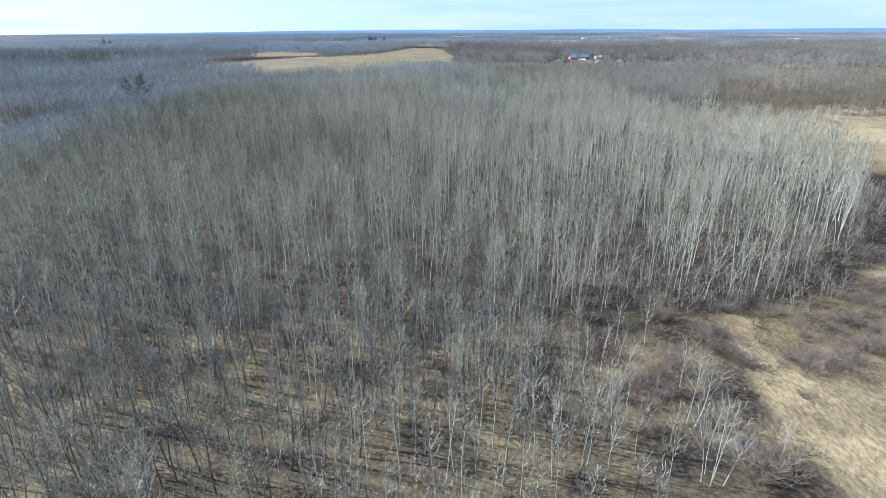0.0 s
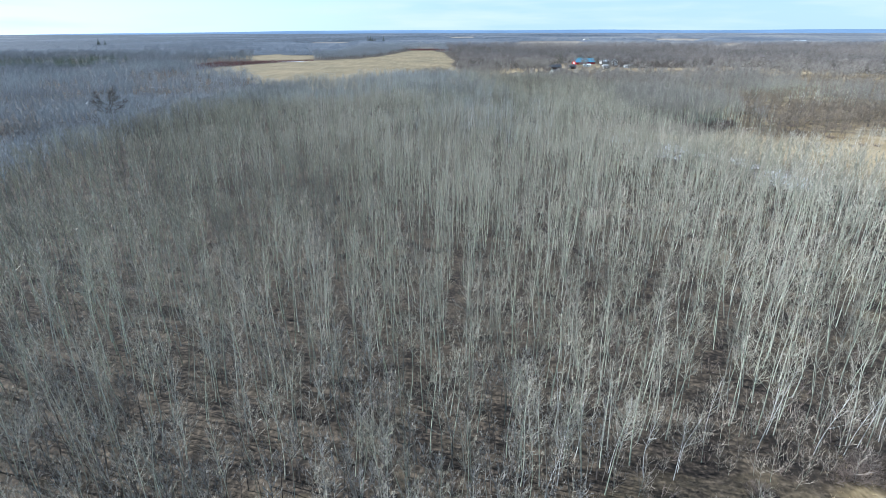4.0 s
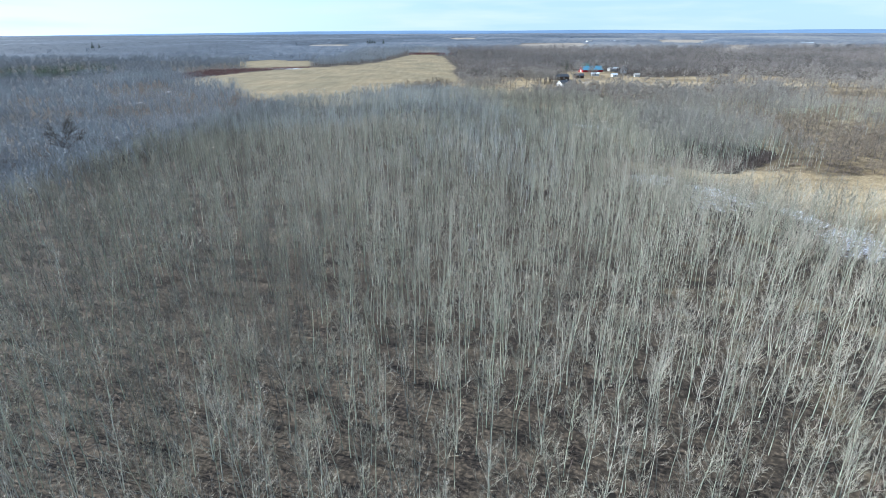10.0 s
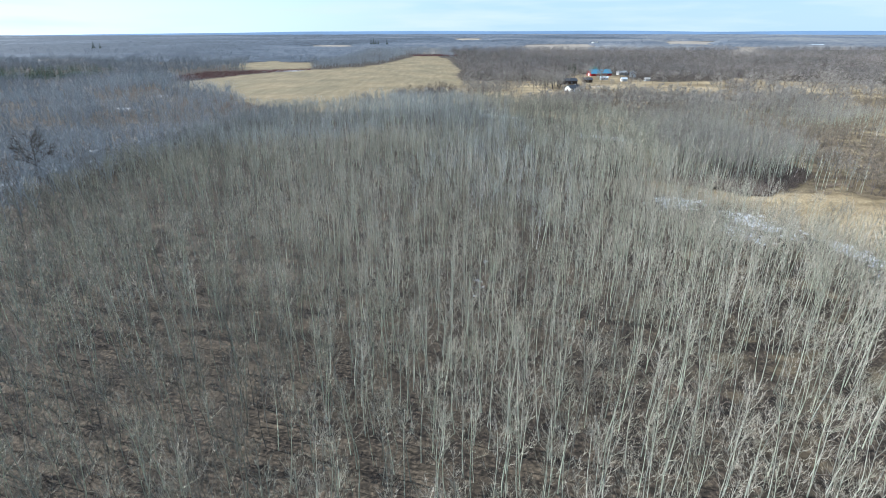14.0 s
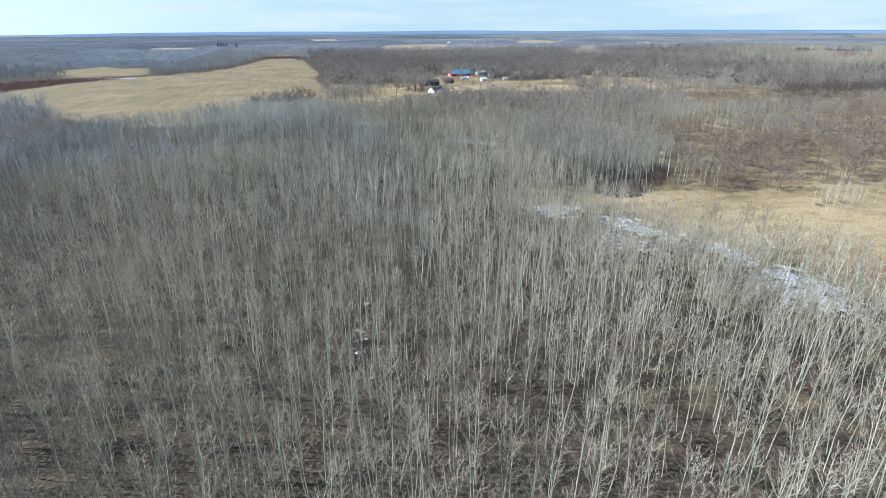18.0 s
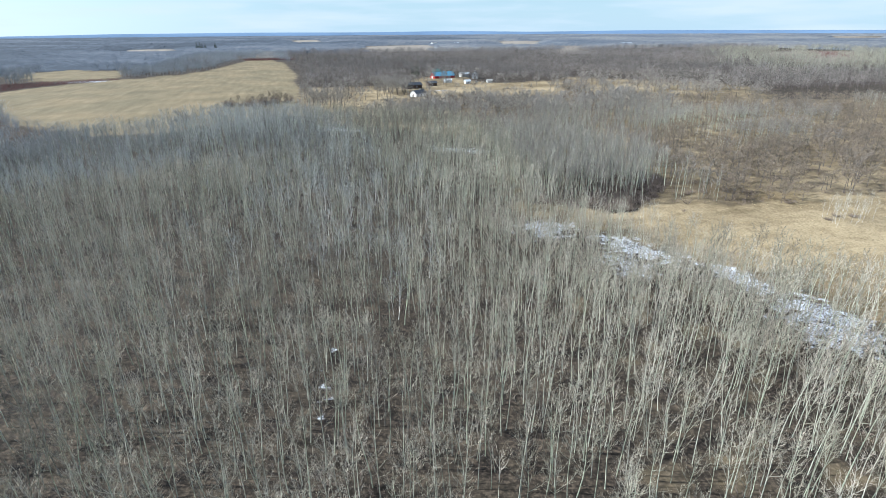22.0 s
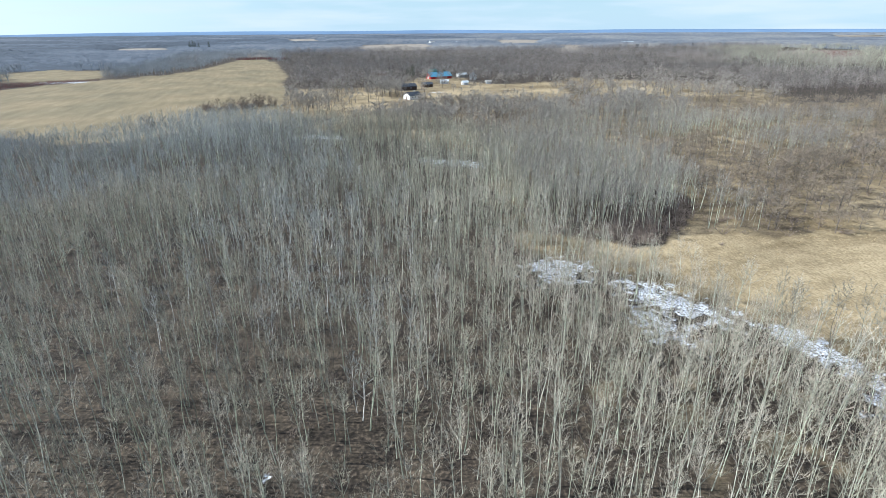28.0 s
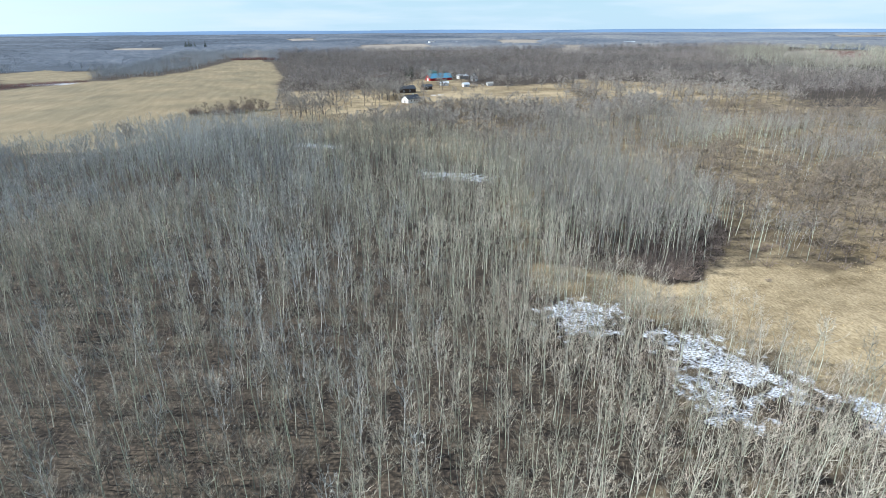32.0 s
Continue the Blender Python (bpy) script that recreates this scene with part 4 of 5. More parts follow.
close, beyond = ~pale & (np.hypot(ox, oy) < 830), ~pale & (np.hypot(ox, oy) >= 830)
woods("oak_wood", [planted(rich, ox[close], oy[close], oh[close] * 1.15, ot[close], rng), planted(crowns, ox[beyond], oy[beyond], oh[beyond], ot[beyond], rng)], [OAK_BARK, OAK_CROWN], "broad brown wood of bare oaks", "wood")

# woods to the horizon: one rough canopy, open over the fields, hazed in colour
fa, fr = np.radians(np.arange(-54, 70, 0.22)), [900.0]
while fr[-1] < 4740:
    fr.append(fr[-1] * 1.0105)
FA, FR = [a.ravel() for a in np.meshgrid(fa, np.array(fr))]
FA, FR = FA + rng.uniform(-0.0016, 0.0016, FA.shape), FR * (1 + rng.uniform(-0.004, 0.004, FR.shape))
fx, fy = FR * np.sin(FA), FR * np.cos(FA)
fh = 7.5 + 2.0 * value_noise(fx, fy, 220, 43) + rng.normal(0, 0.45, fx.shape) + 1.0 * value_noise(fx, fy, 25, 44)
fh *= np.clip((FR - 700) / 1500, 0.3, 1)
bare = ((fx > -185) & (fx < 1245) & (fy < 1490)) | ((fx > -760) & (fx < 0) & (fy < 990))
for p in FAR_FIELDS + [FIELD, FIELD_WEST]:
    gone = depth(p, fx, fy) - 40 * value_noise(fx, fy, 90, 46) + 12
    bare |= gone > 0
    fh *= np.clip(0.2 - gone / 70, 0.2, 1)
fz = np.where(bare, -0.6, fh)
n_a = len(fa)
fq = (np.arange(len(fr) - 1)[:, None] * n_a + np.arange(n_a - 1)).ravel()
fq = np.stack([fq, fq + 1, fq + n_a + 1, fq + n_a], 1)
fq = fq[~bare[fq].all(1)]
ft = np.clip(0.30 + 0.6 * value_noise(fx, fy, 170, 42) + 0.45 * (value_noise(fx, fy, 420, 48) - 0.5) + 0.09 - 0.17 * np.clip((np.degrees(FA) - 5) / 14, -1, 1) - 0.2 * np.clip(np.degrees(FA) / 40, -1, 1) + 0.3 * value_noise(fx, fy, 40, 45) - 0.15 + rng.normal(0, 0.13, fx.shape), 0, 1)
far_wood = new("far_wood", raw_mesh("far_wood", np.stack([fx, fy, fz], 1), fq, [HAZY_FAR_TWIG], None, {"tint": ft}, False, True))
tagged(far_wood, "bare woods reaching to the horizon, tinted with painted haze", "wood", kind="stuff")

# rounded trees farther off, their twig colour carrying some haze blue
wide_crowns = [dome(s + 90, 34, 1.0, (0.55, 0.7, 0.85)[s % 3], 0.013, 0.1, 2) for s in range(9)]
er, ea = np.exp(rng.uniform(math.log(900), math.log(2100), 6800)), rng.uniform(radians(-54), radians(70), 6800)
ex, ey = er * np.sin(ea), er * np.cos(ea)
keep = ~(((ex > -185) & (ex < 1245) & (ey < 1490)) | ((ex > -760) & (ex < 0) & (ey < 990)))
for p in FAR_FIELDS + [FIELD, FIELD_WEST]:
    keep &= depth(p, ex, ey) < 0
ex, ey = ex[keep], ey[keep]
woods("grey_wood_far", [planted(wide_crowns, ex, ey, rng.normal(9.5, 1.2, ex.shape), np.clip(value_noise(ex, ey, 170, 42) + rng.normal(0, 0.15, ex.shape), 0, 1), rng)], [HAZY_MID_TWIG, HAZY_MID_TWIG], "far wood of bare rounded trees, tinted haze grey", "wood")

# low hills on the horizon, their blue standing in for distance haze
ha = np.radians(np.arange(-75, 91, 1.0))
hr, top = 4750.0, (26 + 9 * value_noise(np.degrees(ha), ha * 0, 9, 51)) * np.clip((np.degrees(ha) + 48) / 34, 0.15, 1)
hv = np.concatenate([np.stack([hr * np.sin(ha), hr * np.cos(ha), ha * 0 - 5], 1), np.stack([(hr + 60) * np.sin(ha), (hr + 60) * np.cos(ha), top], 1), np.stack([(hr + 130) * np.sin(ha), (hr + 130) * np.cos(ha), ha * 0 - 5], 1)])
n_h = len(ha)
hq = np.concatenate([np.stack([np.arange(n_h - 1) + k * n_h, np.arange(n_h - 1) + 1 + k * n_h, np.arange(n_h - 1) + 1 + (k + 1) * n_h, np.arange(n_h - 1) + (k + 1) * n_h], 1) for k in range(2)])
tagged(new("backdrop", raw_mesh("backdrop", hv, hq, [HAZY_HILLS], None, None, True, True)), "low wooded hills on the horizon, painted haze blue", "hills", kind="structure")


# ---- farm ----
def boxes(bm, lo, hi):
    """An upright box between two corners."""
    vs = [bm.verts.new((x, y, z)) for z in (lo[2], hi[2]) for x, y in ((lo[0], lo[1]), (hi[0], lo[1]), (hi[0], hi[1]), (lo[0], hi[1]))]
    for q in ((3, 2, 1, 0), (4, 5, 6, 7), (0, 1, 5, 4), (1, 2, 6, 5), (2, 3, 7, 6), (3, 0, 4, 7)):
        bm.faces.new([vs[i] for i in q])


def bm_part(name, bm, mat, parent, label=""):
    me = bpy.data.meshes.new(name)
    bm.to_mesh(me)
    bm.free()
    me.materials.append(mat)
    return part(name, me, parent, label)


def farm_building(name, x, y, turn, length, width, wall_h, roof_h, wall_mat, roof_mat, label, category, windows=2, doors=1, chimney=False, big_door=False, group=""):
    """A gabled building whose ridge runs along its own x: walls, roof slabs, door, windows."""
    root = new(name)
    tagged(root, label, category, group)
    a, b, e = length / 2, width / 2, 0.45
    bm = bmesh.new()
    foot = [bm.verts.new(p) for p in ((-a, -b, 0), (a, -b, 0), (a, b, 0), (-a, b, 0))]
    head = [bm.verts.new(p) for p in ((-a, -b, wall_h), (a, -b, wall_h), (a, b, wall_h), (-a, b, wall_h))]
    ridge = [bm.verts.new((-a, 0, wall_h + roof_h)), bm.verts.new((a, 0, wall_h + roof_h))]
    for q in ((foot[0], foot[1], head[1], head[0]), (foot[2], foot[3], head[3], head[2]), (foot[1], foot[2], head[2], ridge[1], head[1]), (foot[3], foot[0], head[0], ridge[0], head[3]), (foot[3], foot[2], foot[1], foot[0])):
        bm.faces.new(q)
    bm_part("wall", bm, wall_mat, root)
    slope = roof_h / b
    for s in (-1, 1):
        bm = bmesh.new()
        vs = []
        for k in (0.03, 0.21):
            for px, py in ((-a - e, 0), (a + e, 0), (a + e, s * (b + e)), (-a - e, s * (b + e))):
                vs.append(bm.verts.new((px, py, wall_h + roof_h - abs(py) * slope + k)))
        for q in ((0, 1, 2, 3), (4, 5, 6, 7), (0, 1, 5, 4), (1, 2, 6, 5), (2, 3, 7, 6), (3, 0, 4, 7)):
            bm.faces.new([vs[i] for i in q])
        bmesh.ops.recalc_face_normals(bm, faces=bm.faces)
        bm_part("roof", bm, roof_mat, root)
    for i in range(windows):
        wx = -a + length * (i + 1) / (windows + 1)
        for s in (-1, 1):
            bm = bmesh.new()
            boxes(bm, (wx - 0.6, s * b - 0.06, wall_h * 0.4), (wx + 0.6, s * b + 0.06, wall_h * 0.4 + 1.1))
            w = bm_part("window", bm, WHITE_SIDING, root, "white-framed window")
            bm = bmesh.new()
            boxes(bm, (wx - 0.48, s * b - 0.08, wall_h * 0.4 + 0.12), (wx + 0.48, s * b + 0.08, wall_h * 0.4 + 0.98))
            bm_part("pane", bm, PANE, w)
    for i in range(doors):
        dw, dh = (1.7, 3.0) if big_door else (0.5, 2.05)
        bm = bmesh.new()
        boxes(bm, (-a - 0.07, -dw, 0), (-a + 0.05, dw, min(dh, wall_h)))
        bm_part("door", bm, WHITE_SIDING if big_door else BROWN_WOOD, root)
    if chimney:
        bm = bmesh.new()
        boxes(bm, (a * 0.3, -0.4, wall_h + roof_h * 0.6), (a * 0.3 + 0.8, 0.4, wall_h + roof_h + 0.9))
        bm_part("chimney", bm, GREY_SIDING, root)
    root.matrix_basis = pose(x, y, float(lift(x, y)) - 0.02, 0, 0, turn)
    return root


farm_building("house", 104, 547, 28, 11, 7.5, 2.9, 2.2, WHITE_SIDING, DARK_SHINGLE, "white farmhouse with a dark shingled gable roof", "house", 3, 1, True)
farm_building("barn", 169, 714, 14, 25, 11, 2.6, 3.8, RED_BOARD, BLUE_METAL, "red barn with a blue metal roof beside bare trees", "barn", 3, 1, big_door=True)
farm_building("machine_shed", 197, 722, 12, 11, 7, 2.8, 1.6, GREY_SIDING, PALE_METAL, "long grey shed with a pale metal roof", "shed", 0, 1, big_door=True)
farm_building("shed", 160, 660, -6, 7.5, 4.2, 2.2, 1.2, WHITE_SIDING, PALE_METAL, "small white shed with a pale metal roof on the grass", "shed", 1, 1)
farm_building("shed", 175, 642, 10, 5.5, 4.2, 2.2, 1.3, WHITE_SIDING, PALE_METAL, "small white shed with a pale gable roof", "shed", 1, 1)
farm_building("shed", 199, 645, 0, 5, 4, 2.0, 1.1, WHITE_SIDING, GREY_SIDING, "low whitewashed shed under bare trees", "shed", 0, 1)
farm_building("shed", 136, 630, 5, 8, 6, 2.7, 1.6, BROWN_WOOD, DARK_SHINGLE, "dark brown wooden shed with a dark roof", "shed", 1, 1)
farm_building("wooden_barn", 113, 612, 12, 16, 8, 3.2, 2.2, BROWN_WOOD, DARK_SHINGLE, "weathered brown wooden barn with a dark roof", "barn", 2, 1)
farm_building("farmhouse", 200, 694, 70, 10, 7, 4.6, 2.6, WHITE_SIDING, DARK_SHINGLE, "tall white farmhouse with a dark roof", "house", 2, 1, True)
farm_building("cottage", 112, 735, 0, 12, 8, 2.8, 2.4, GREY_SIDING, BROWN_WOOD, "grey cottage with a brown roof among bare trees", "house", 2, 1, True)
farm_building("granary", 176, 768, 20, 8, 7, 4.0, 2.0, GREEN_METAL, GREEN_METAL, "tall green metal granary behind the barn", "granary", 0, 1)
farm_building("long_barn", 932, 1852, -10, 46, 14, 5, 3, WHITE_SIDING, GREEN_METAL, "long white barn with a green roof far off", "barn", 0, 1)
farm_building("long_barn", 1007, 1678, -14, 44, 14, 5, 3, WHITE_SIDING, PALE_METAL, "long white barn with a pale roof far off", "barn", 0, 1)
farm_building("distant_house", 560, 1980, 10, 18, 10, 5, 3, WHITE_SIDING, PALE_METAL, "small white house far off among woods", "house", 2, 1)
farm_building("distant_house", 500, 2050, 30, 22, 10, 5, 3, WHITE_SIDING, GREY_SIDING, "white house far off beside a field", "house", 2, 1)

# ---- trees of their own ----
oaks_fine = unit([oak(s + 30, 0) for s in range(5)])
oak_masters = [split_tree("oak_tree", o, 9.0, (OAK_BARK, ASH_TWIG, OAK_BARK), ("trunk", "crown", "limb"), t, "bare spreading oak with dark crooked limbs on dry grass", "tree", "oaks round the farm") for o, t in zip(oaks_fine, (0.2, 0.5, 0.8, 0.4, 0.65))]
oak_masters += [split_tree("oak_tree", o, 9.0, (OAK_BARK, OAK_TWIG, OAK_BARK), ("trunk", "crown", "limb"), t, "bare brown-twigged oak with a dark crooked trunk", "tree", "oaks beside the meadow") for o, t in zip(oaks_fine[1:4], (0.3, 0.6, 0.1))]
meadow_oaks = [(147, 236, 6.5), (151, 239, 7), (155, 236, 6.5), (153, 258, 7), (159, 262, 8), (166, 260, 7.5), (172, 266, 8), (178, 258, 7), (149, 264, 7), (158, 272, 8), (184, 300, 8), (146, 240, 6), (157, 241, 6.5), (163, 249, 7), (170, 252, 7), (166, 272, 8), (180, 276, 8), (176, 284, 8)]
glade_oaks = [(186, 268, 8), (193, 291, 7.5), (200, 288, 8), (218, 307, 9), (207, 286, 7), (230, 318, 9), (240, 300, 9), (214, 276, 8), (192, 280, 8), (204, 298, 9), (222, 290, 9), (232, 300, 9)]
field_oaks = [(-30, 527, 7), (-22, 525, 7.5), (-14, 532, 8), (-8, 539, 8.5), (-3, 540, 8), (3, 541, 7), (-52, 430, 13), (-50, 427, 11)]
front_oaks = [(98, 492, 10), (111, 470, 11), (120, 462, 10), (104, 440, 9), (128, 446, 10), (143, 438, 9), (160, 462, 8), (191, 470, 9), (203, 466, 9), (217, 462, 10), (234, 470, 9), (260, 472, 9), (282, 478, 10), (305, 470, 9), (328, 482, 9), (36, 523, 10), (46, 528, 9), (212, 520, 8), (222, 512, 9), (230, 522, 9)]
yard_oaks = [(16, 549, 12), (21, 558, 9), (22, 530, 10), (56, 533, 10), (70, 540, 12), (34, 560, 11), (60, 566, 12), (84, 568, 12), (90, 556, 11), (44, 588, 12), (84, 594, 12), (120, 575, 8), (98, 584, 11), (125, 606, 9)]
pasture_oaks = [(162, 579, 9), (148, 588, 6), (200, 602, 7), (230, 600, 9), (243, 590, 9), (225, 560, 8), (238, 575, 7), (231, 545, 8), (236, 552, 9), (244, 560, 8), (206, 560, 6), (182, 540, 6), (240, 530, 10), (176, 600, 6), (146, 560, 6)]
farm_oaks = [(146, 616, 10), (150, 640, 9), (186, 650, 9), (212, 650, 9), (252, 610, 10), (246, 630, 10), (210, 640, 9), (218, 636, 10), (226, 642, 9), (234, 638, 10), (260, 632, 9), (268, 626, 10), (195, 618, 7), (120, 640, 10), (128, 652, 10)]
barn_oaks = [(182, 678, 10), (150, 690, 12), (205, 672, 10), (140, 664, 11), (148, 674, 11), (164, 690, 10), (178, 700, 10), (190, 708, 11), (206, 706, 11), (158, 730, 12), (170, 735, 12), (182, 738, 12), (194, 742, 12)]
spots = meadow_oaks + glade_oaks + field_oaks + front_oaks + yard_oaks + pasture_oaks + farm_oaks + barn_oaks
used = set()
for k, (x, y, h) in enumerate(spots):
    i = k % 3 + 5 if 300 > y or x < 10 < y - 500 else k % 5
    m = Matrix.Translation((x, y, float(lift(x, y)) - 0.1)) @ pose(0, 0, 0, 0, 0, rng.uniform(0, 360)) @ Matrix.Scale(h * (1.25 if y > 430 else 1.0) / 9.0, 4)
    ob = oak_masters[i] if i not in used else copy_thing(oak_masters[i], m)
    ob.matrix_basis = m
    used.add(i)
lone_oak = split_tree("lone_oak", unit([oak(77, 0)])[0], 20.0, (OAK_BARK, OAK_BARK, OAK_BARK), ("trunk", "crown", "limb"), 1.0, "large old bare oak with black spreading limbs above low woods", "tree", "")
lone_oak.matrix_basis = pose(-139, 257, -0.2, 0, 0, 40)

birch_fine = unit([aspen(s + 60, 0, 9.0, 0.36, 1.0, 0.68) for s in range(4)])
birch_masters = [split_tree("birch_tree", b, 9.0, (BIRCH_BARK, BIRCH_BARK, ASPEN_TWIG), ("trunk", "limb", "crown"), 0.3, "slender white-barked bare birch at the edge of the stand", "tree", "birches at the stand's edge") for b in birch_fine]
clearing_birches = [(21.4, 34.8, 8.8, -2), (21.9, 34.2, 9.4, 3), (22.5, 35, 8.6, 8), (23.1, 34.4, 7.4, 16), (22.1, 35.6, 8.2, -6), (23.2, 42, 9.6, 3), (23.8, 41.6, 8.2, 9), (25, 48, 6.4, 6), (29.2, 37, 5, 6), (18.6, 48, 6.6, 8), (14, 36, 7.2, 4), (15.6, 40, 7.6, 3), (17, 38, 6.6, 6), (16, 44, 7, 5), (18.4, 45, 6.4, 4), (13.4, 42, 7.6, 3), (12.6, 38.4, 8, 2), (13, 47, 7.6, 2), (20.4, 39, 5.2, 8), (18.8, 35, 6, 4)]
edge_birches = [(24, 56, 7.2, 2), (17.4, 51, 6.6, 5), (15, 50, 7.2, 4), (19.6, 52, 5.6, 6), (15.6, 54, 7.4, 3), (20.5, 56, 6.6, 4), (18.2, 64, 9.6, 5), (15.2, 65, 9.6, 9), (16.2, 66, 9.2, 12), (21, 64, 8.6, 8), (21.8, 65, 7.8, 12), (11, 69, 10, 5), (9.2, 62.5, 8.8, 5), (10, 63.5, 9.6, 8), (8.4, 61.5, 8, 6), (12.4, 67, 9.5, 3), (26, 69, 9.2, 4), (31, 68, 9.8, 7), (33, 70, 9.8, 9), (36, 67, 10, 10), (39, 67, 9.8, 12), (41, 68, 10.2, 10), (44, 69, 9.6, 9)]
meadow_birches = [(143, 214, 6.5, 6), (145, 217, 7, 9), (148, 213, 6.5, 12), (150, 218, 7.5, 8), (153, 215, 7, 10), (155, 219, 7.5, 14), (158, 216, 7, 9), (161, 220, 7.5, 12), (151, 222, 7, 5), (164, 217, 7, 10), (157, 224, 8, 8), (145, 216, 7, 4), (147, 218, 7.5, 7), (149, 215, 7, 10), (151, 219, 7.5, 5), (153, 216, 7, 8), (154, 221, 7.5, 6), (156, 218, 7, 9), (146, 221, 6.5, 3), (150, 223, 7.5, 7), (158, 222, 7, 6), (132, 249, 6, 6), (134, 250, 6.5, 10), (131, 251, 6, 2)]
clump_birches = [(79, 262, 13, 1), (82, 260, 13.5, -2), (84, 263, 13, 2), (86, 259, 14, 1), (88, 262, 13, 4), (91, 261, 12.5, 3), (100, 268, 12.5, 10), (103, 266, 12, 14), (106, 268, 11.5, 16), (109, 270, 11, 12), (76, 260, 13, -1), (116, 264, 11, 12), (119, 266, 11, 15), (121, 264, 10.5, 18), (124, 268, 11, 16), (127, 270, 10.5, 20), (184, 322, 10, 3), (188, 320, 10, 5), (192, 324, 10.5, 3), (196, 321, 10, 6), (178, 290, 9, 4), (172, 293, 9, 2)]
spots = clearing_birches + edge_birches + meadow_birches + clump_birches
used = set()
for k, (x, y, h, tip) in enumerate(spots):
    i = k % 4
    m = Matrix.Translation((x, y, float(lift(x, y)) - 0.08)) @ pose(0, 0, 0, rng.normal(0, 3), tip * 0.5 + rng.normal(0, 3), 0) @ pose(0, 0, 0, 0, 0, rng.uniform(0, 360)) @ Matrix.Scale(h / 9.0, 4)
    ob = birch_masters[i] if i not in used else copy_thing(birch_masters[i], m)
    ob.matrix_basis = m
    used.add(i)

spruces = unit([spruce(s, 0) for s in range(2)])
spruce_masters = [split_tree("spruce_tree", p, 12.0, (TRUNK_BROWN, NEEDLES), ("trunk", "foliage"), t, "dark green spruce among bare trees", "tree", "spruces") for p, t in zip(spruces, (0.2, 0.8))]
spots = [(88, 655, 13), (96, 668, 12), (140, 735, 13), (146, 742, 14), (150, 752, 13), (186, 756, 12), (-862, 1485, 24), (-850, 1492, 20), (-226, 1800, 24), (-219, 1806, 26), (-212, 1798, 21), (-205, 1804, 20), (-177, 1785, 24)]
used = set()
for k, (x, y, h) in enumerate(spots):
    i = k % 2
    m = Matrix.Translation((x, y, -0.1)) @ pose(0, 0, 0, 0, 0, rng.uniform(0, 360)) @ Matrix.Scale(h / 12.0, 4)
    ob = spruce_masters[i] if i not in used else copy_thing(spruce_masters[i], m)
    ob.matrix_basis = m
    used.add(i)
pines = unit([spruce(s + 9, 2) for s in range(4)])
px, py = scatter(-540, -390, 590, 780, 8.0, rng)
keep = np.abs(np.hypot(px, py - 60) - 770) < 16 + 30 * value_noise(px, py, 40, 81)
px, py = px[keep], py[keep]
woods("pine_wood", [planted(pines, px, py, rng.normal(14, 1.2, px.shape), rng.random(px.shape), rng)], [TRUNK_BROWN, PINE_NEEDLES], "small dark green pine plantation among grey woods", "pine wood")

# ---- shrubs ----
bushes = unit([shrub(s, 0) for s in range(5)])
bush_masters = [split_tree("willow_bush", b, 2.4, (SHRUB_TWIG,), ("crown",), t, "dense brown leafless willow bush on dry grass", "bush", "bushes in the clearing") for b, t in zip(bushes, (0.1, 0.4, 0.6, 0.3, 0.5))]
clearing_bushes = [(28, 36, 2.5, 1.5), (26.5, 35.2, 2.2, 1.3), (27.5, 38, 2, 1.2), (22, 47, 2.3, 1.4), (20, 48.5, 2, 1.3), (21, 45, 1.8, 1.3), (37, 46, 1.4, 1), (24, 39, 1.6, 1.1), (19, 41, 1.8, 1.2), (29, 47, 1.6, 1.2)]
path_bushes = [(41, 51, 2.4, 1.5), (43.5, 52, 2.2, 1.4), (39.5, 52.5, 2, 1.2), (46, 54, 2, 1.3), (50, 55, 2.2, 1.5), (53, 56, 2, 1.3), (34, 52, 2.2, 1.2), (32.5, 54, 2.4, 1.3), (31.5, 57, 2.2, 1.3), (26, 51, 2.2, 1.4), (24, 50, 2, 1.3), (44, 57, 1.8, 1.2)]
edge_bushes = [(33.5, 58, 2, 1.1), (38, 64, 2.2, 1.3), (40, 65.5, 2.3, 1.3), (43, 63, 2, 1.2), (47, 62, 1.8, 1.3), (52, 61, 2.2, 1.4), (56, 63, 2, 1.4), (49, 59, 1.9, 1.2), (55, 59, 2, 1.2), (58, 66, 2.4, 1.5), (62, 70, 2.4, 1.5), (28, 62, 1.8, 1.2), (23, 60, 1.6, 1.2)]
meadow_bushes = [(97, 243, 2.6, 1.6), (95, 245, 3, 1.6), (92, 248, 3.2, 1.7), (89, 250, 3, 1.6), (86, 252, 2.8, 1.6), (99, 247, 3.4, 1.7), (101, 251, 3.4, 1.7), (97, 252, 3.6, 1.7), (93, 254, 3.6, 1.7), (82, 254, 2.6, 1.5), (79, 256, 2.6, 1.5), (104, 254, 3, 1.6), (125, 251, 1.8, 1.6), (128, 252, 1.6, 1.6), (131, 250.5, 1.4, 1.5), (113, 237, 0.9, 1.4), (150, 262, 2.2, 1.5), (146, 219, 1.4, 1.6), (151, 221, 1.6, 1.6), (155, 219, 1.5, 1.6), (149, 235, 1.8, 1.6)]
field_bushes = [(-38, 527, 5.8, 0.75), (-36, 523, 7.5, 0.75), (-34, 526, 5.8, 0.75), (-24, 524, 8, 0.75), (-21, 527, 6.9, 0.75), (-15, 533, 8.6, 0.75), (-13, 530, 6.9, 0.75), (-9, 538, 5.8, 0.75), (-6, 541, 9.3, 0.75), (-4, 537, 7.5, 0.75), (4, 539, 8, 0.75), (-30, 530, 3, 1.6), (-18, 528, 3, 1.6), (-11, 534, 3, 1.6), (0, 540, 3.2, 1.6)]
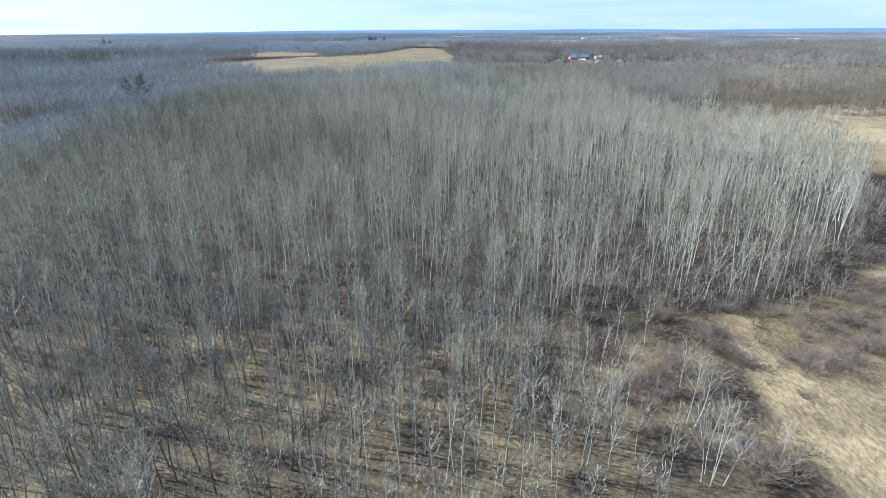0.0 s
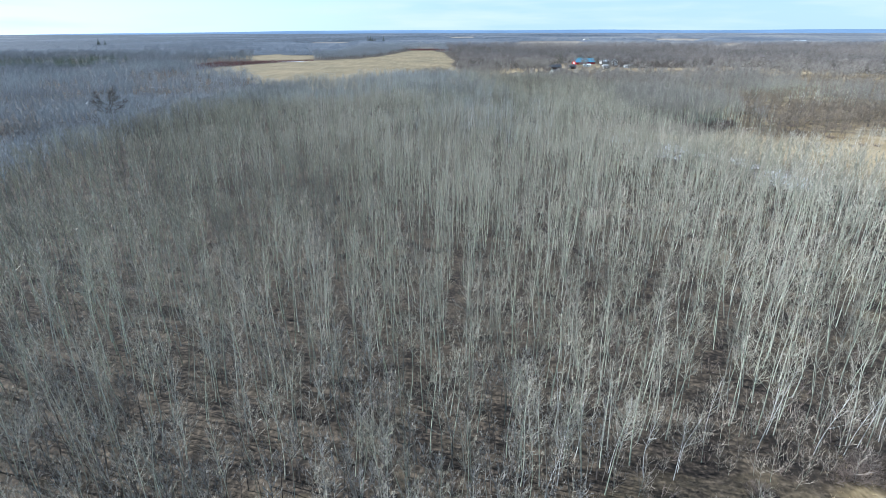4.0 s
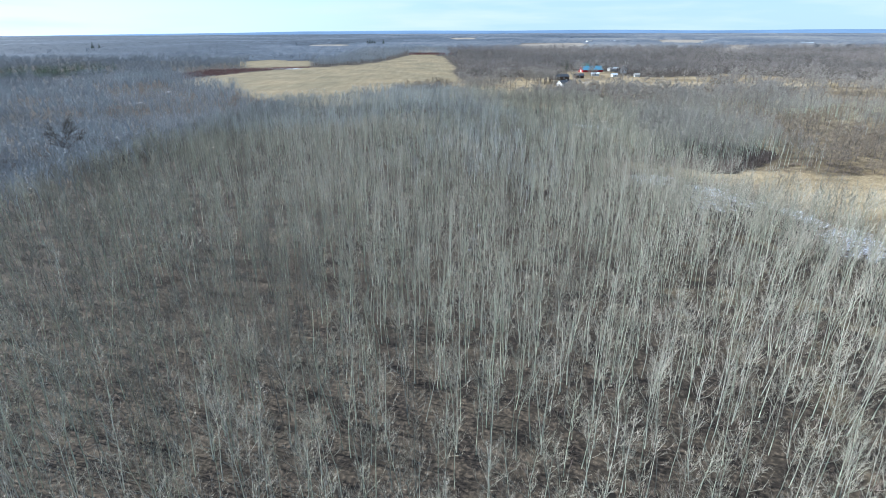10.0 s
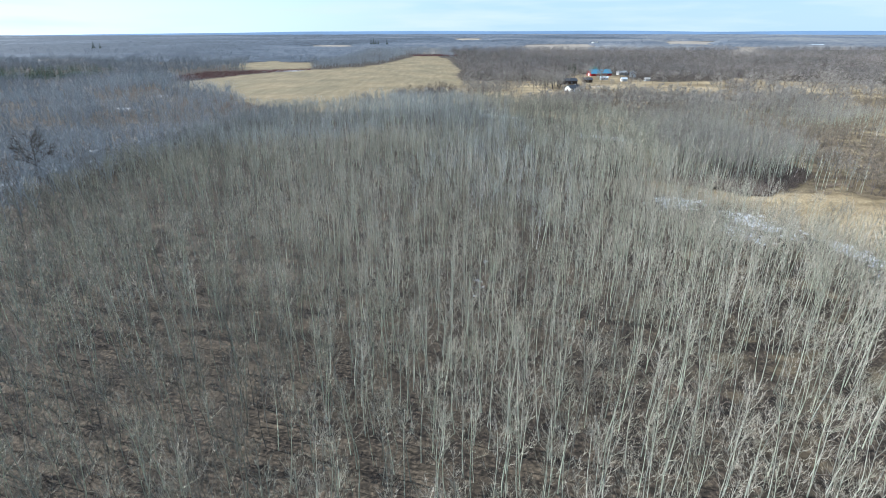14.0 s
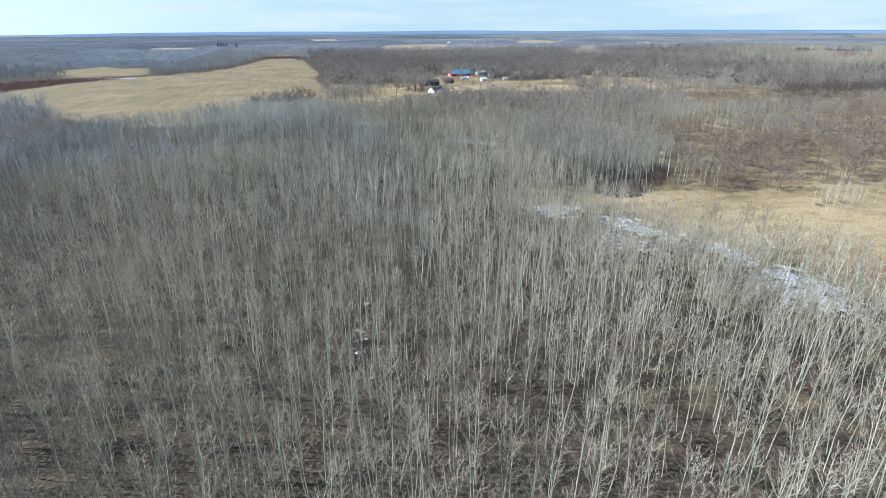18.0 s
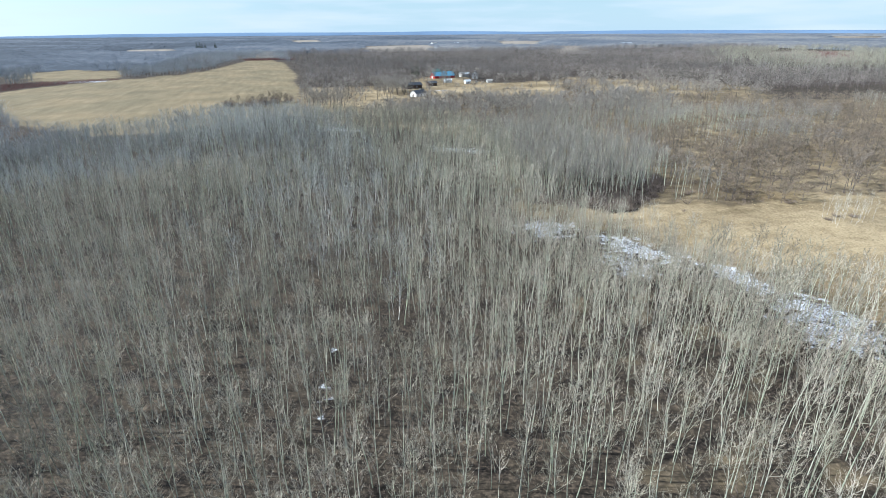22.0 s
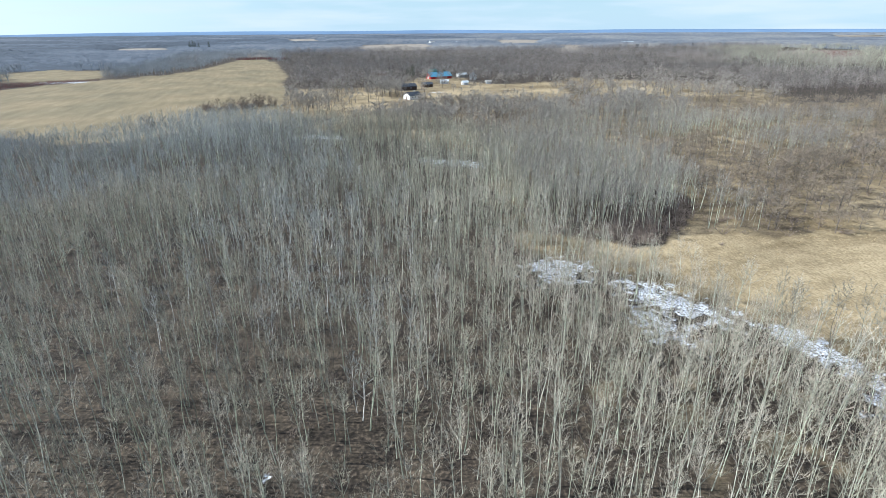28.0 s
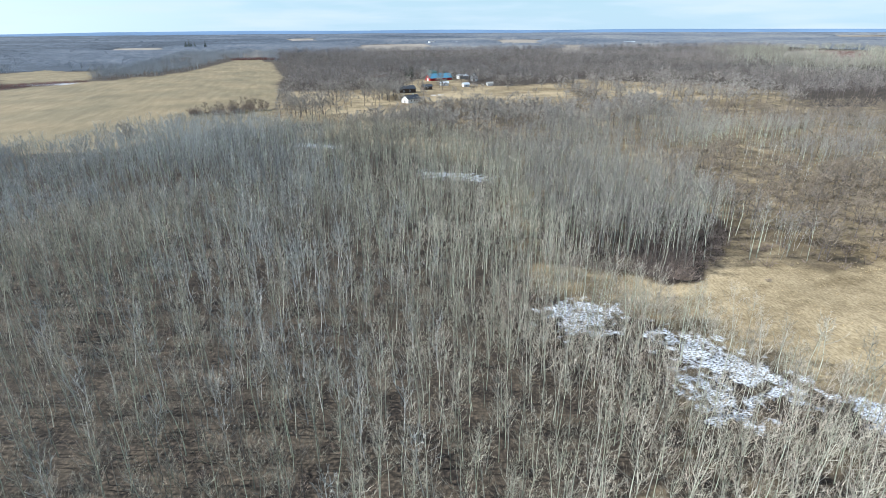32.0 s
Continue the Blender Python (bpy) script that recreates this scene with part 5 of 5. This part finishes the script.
spots = clearing_bushes + path_bushes + edge_bushes + meadow_bushes + field_bushes
used = set()
for k, (x, y, h, w) in enumerate(spots):
    i = k % 5
    m = Matrix.Translation((x, y, float(lift(x, y)) - 0.06)) @ pose(0, 0, 0, 0, 0, rng.uniform(0, 360)) @ Matrix.Diagonal((h / 2.4 * w, h / 2.4 * w, h / 2.4, 1))
    ob = bush_masters[i] if i not in used else copy_thing(bush_masters[i], m)
    ob.matrix_basis = m
    used.add(i)
bush_mid, bush_low = unit([shrub(s, 1) for s in range(6)]), unit([shrub(s, 2) for s in range(6)])
bx, by = scatter(-110, 130, 22, 300, 5.2, rng)
keep = ((depth(STAND, bx, by) > -3) | inside([(6, 20), (60, 20), (130, 60), (120, 130), (80, 100), (40, 60), (10, 66)], bx, by)) & (depth(OPEN, bx, by) < 1) & (depth(MEADOW, bx, by) < 0) & (value_noise(bx, by, 16, 61) > 0.52) & fan(bx, by, 5)
bx, by = bx[keep], by[keep]
hx, hy = scatter(70, 136, 238, 302, 2.6, rng)
keep = (depth(CLUMP, hx, hy) > 0) & (hy < 262 + 0.4 * np.clip(hx - 98, 0, 40))
hx, hy = hx[keep], hy[keep]
cx, cy = scatter(85, 300, 237, 470, 4.4, rng)
keep = (depth(MIXED, cx, cy) > -3) & (value_noise(cx, cy, 14, 62) + 0.15 * ((cx < 150) & (cy < 268)) > 0.45)
cx, cy = cx[keep], cy[keep]
rx, ry = scatter(-305, -165, 600, 860, 4.5, rng)
keep = depth(RED, rx, ry) > 0
rx, ry = rx[keep], ry[keep]
wx, wy = scatter(900, 1700, 900, 1500, 14.0, rng)
keep = depth(FAR_FIELDS[4], wx, wy) > 45 * value_noise(wx, wy, 70, 64) - 12
wx, wy = wx[keep], wy[keep]
vx, vy = scatter(-62, 22, 1178, 1232, 6.0, rng)
wx, wy = np.concatenate([wx, vx]), np.concatenate([wy, vy])
tx, ty = scatter(12, 66, 30, 72, 1.25, rng)
keep = np.zeros(tx.shape, bool)
for x0, y0, a, b in ((42, 51.5, 5.2, 2.6), (51, 56, 5.5, 2.8), (33.5, 55, 2.4, 4.2), (28.2, 36.5, 2.6, 2.2), (25.5, 51, 3.0, 2.6), (21.5, 46.5, 3.2, 2.4), (39.5, 64.5, 4.0, 2.4), (54, 61.5, 5.0, 2.4), (60, 68, 5.0, 3.0), (47, 60, 2.6, 1.6), (18, 54, 3.0, 2.0)):
    keep |= ((tx - x0) / a) ** 2 + ((ty - y0) / b) ** 2 < 0.6 + 0.8 * value_noise(tx, ty, 2.5, 63)
tx, ty = tx[keep], ty[keep]
woods("willow_thicket", [planted(bush_mid, tx, ty, rng.uniform(1.0, 2.2, tx.shape), rng.uniform(0.1, 0.6, tx.shape), rng), planted(bush_low, bx, by, rng.uniform(1.0, 2.4, bx.shape), rng.uniform(0, 0.6, bx.shape), rng), planted(bush_mid, hx, hy, rng.uniform(1.8, 3.4, hx.shape), rng.uniform(0.45, 0.68, hx.shape), rng), planted(bush_low, cx, cy, rng.uniform(1.2, 2.6, cx.shape), rng.uniform(0.2, 0.65, cx.shape), rng)],
      [SHRUB_TWIG], "low brown leafless willow undergrowth", "undergrowth")
woods("red_scrub", [planted([(v * (1.8, 1.8, 1), f, m) for v, f, m in bush_low], rx, ry, rng.uniform(2.0, 3.2, rx.shape), rng.uniform(0.85, 1, rx.shape), rng), planted([(v * (4, 4, 1), f, m) for v, f, m in bush_low], wx, wy, rng.uniform(2.0, 3.2, wx.shape), rng.uniform(0.85, 1, wx.shape), rng)], [SHRUB_TWIG], "dark red dogwood scrub along the field", "scrub")

# dry grass tufts in the clearings
tuft = []
for q in range(6):
    rnd, g = random.Random(q + 40), Growth()
    for k in range(7):
        az, p = rnd.uniform(0, 6.28), np.array([rnd.uniform(-0.25, 0.25), rnd.uniform(-0.25, 0.25), 0])
        g.blade(p, p + aim(az, rnd.uniform(0.6, 1.4)) * rnd.uniform(0.5, 1.0), 0.035, 0, rnd)
    tuft.append(g.done())
ux, uy = scatter(10, 195, 24, 262, 1.3, rng)
keep = ((depth(OPEN, ux, uy) > -5) | (depth(MEADOW, ux, uy) > -3)) & (value_noise(ux, uy, 5, 71) + rng.uniform(-0.3, 0.3, ux.shape) > 0.5)
ux, uy = ux[keep], uy[keep]
woods("dry_grass", [planted(tuft, ux, uy, rng.uniform(0.35, 0.75, ux.shape), rng.random(ux.shape), rng)], [DRY_GRASS], "tufts of dry tan grass in the clearings", "grass")

# a small pool of meltwater beside the birches
POOL = material("meltwater", 0.05)
POOL[3].inputs["Base Color"].default_value = (0.035, 0.04, 0.045, 1)
POOL[3].inputs["Specular IOR Level"].default_value = 0.5
bm = bmesh.new()
shore = [bm.verts.new((1.1 * math.cos(a) * (1 + 0.18 * math.sin(3 * a)), 0.55 * math.sin(a) * (1 + 0.15 * math.cos(2 * a + 1)), 0)) for a in np.linspace(0, 6.283, 28, endpoint=False)]
bm.faces.new(shore)
pool_mesh = bpy.data.meshes.new("puddle")
bm.to_mesh(pool_mesh)
bm.free()
pool_mesh.materials.append(POOL[0])
pool = tagged(new("puddle", pool_mesh), "small grey pool of meltwater on the grass", "puddle")
pool.matrix_basis = pose(27.8, 39.3, float(max(lift(27.8 + dx, 39.3 + dy) for dx in (-1.2, 0, 1.2) for dy in (-0.7, 0, 0.7))) + 0.04, 0, 0, -8)
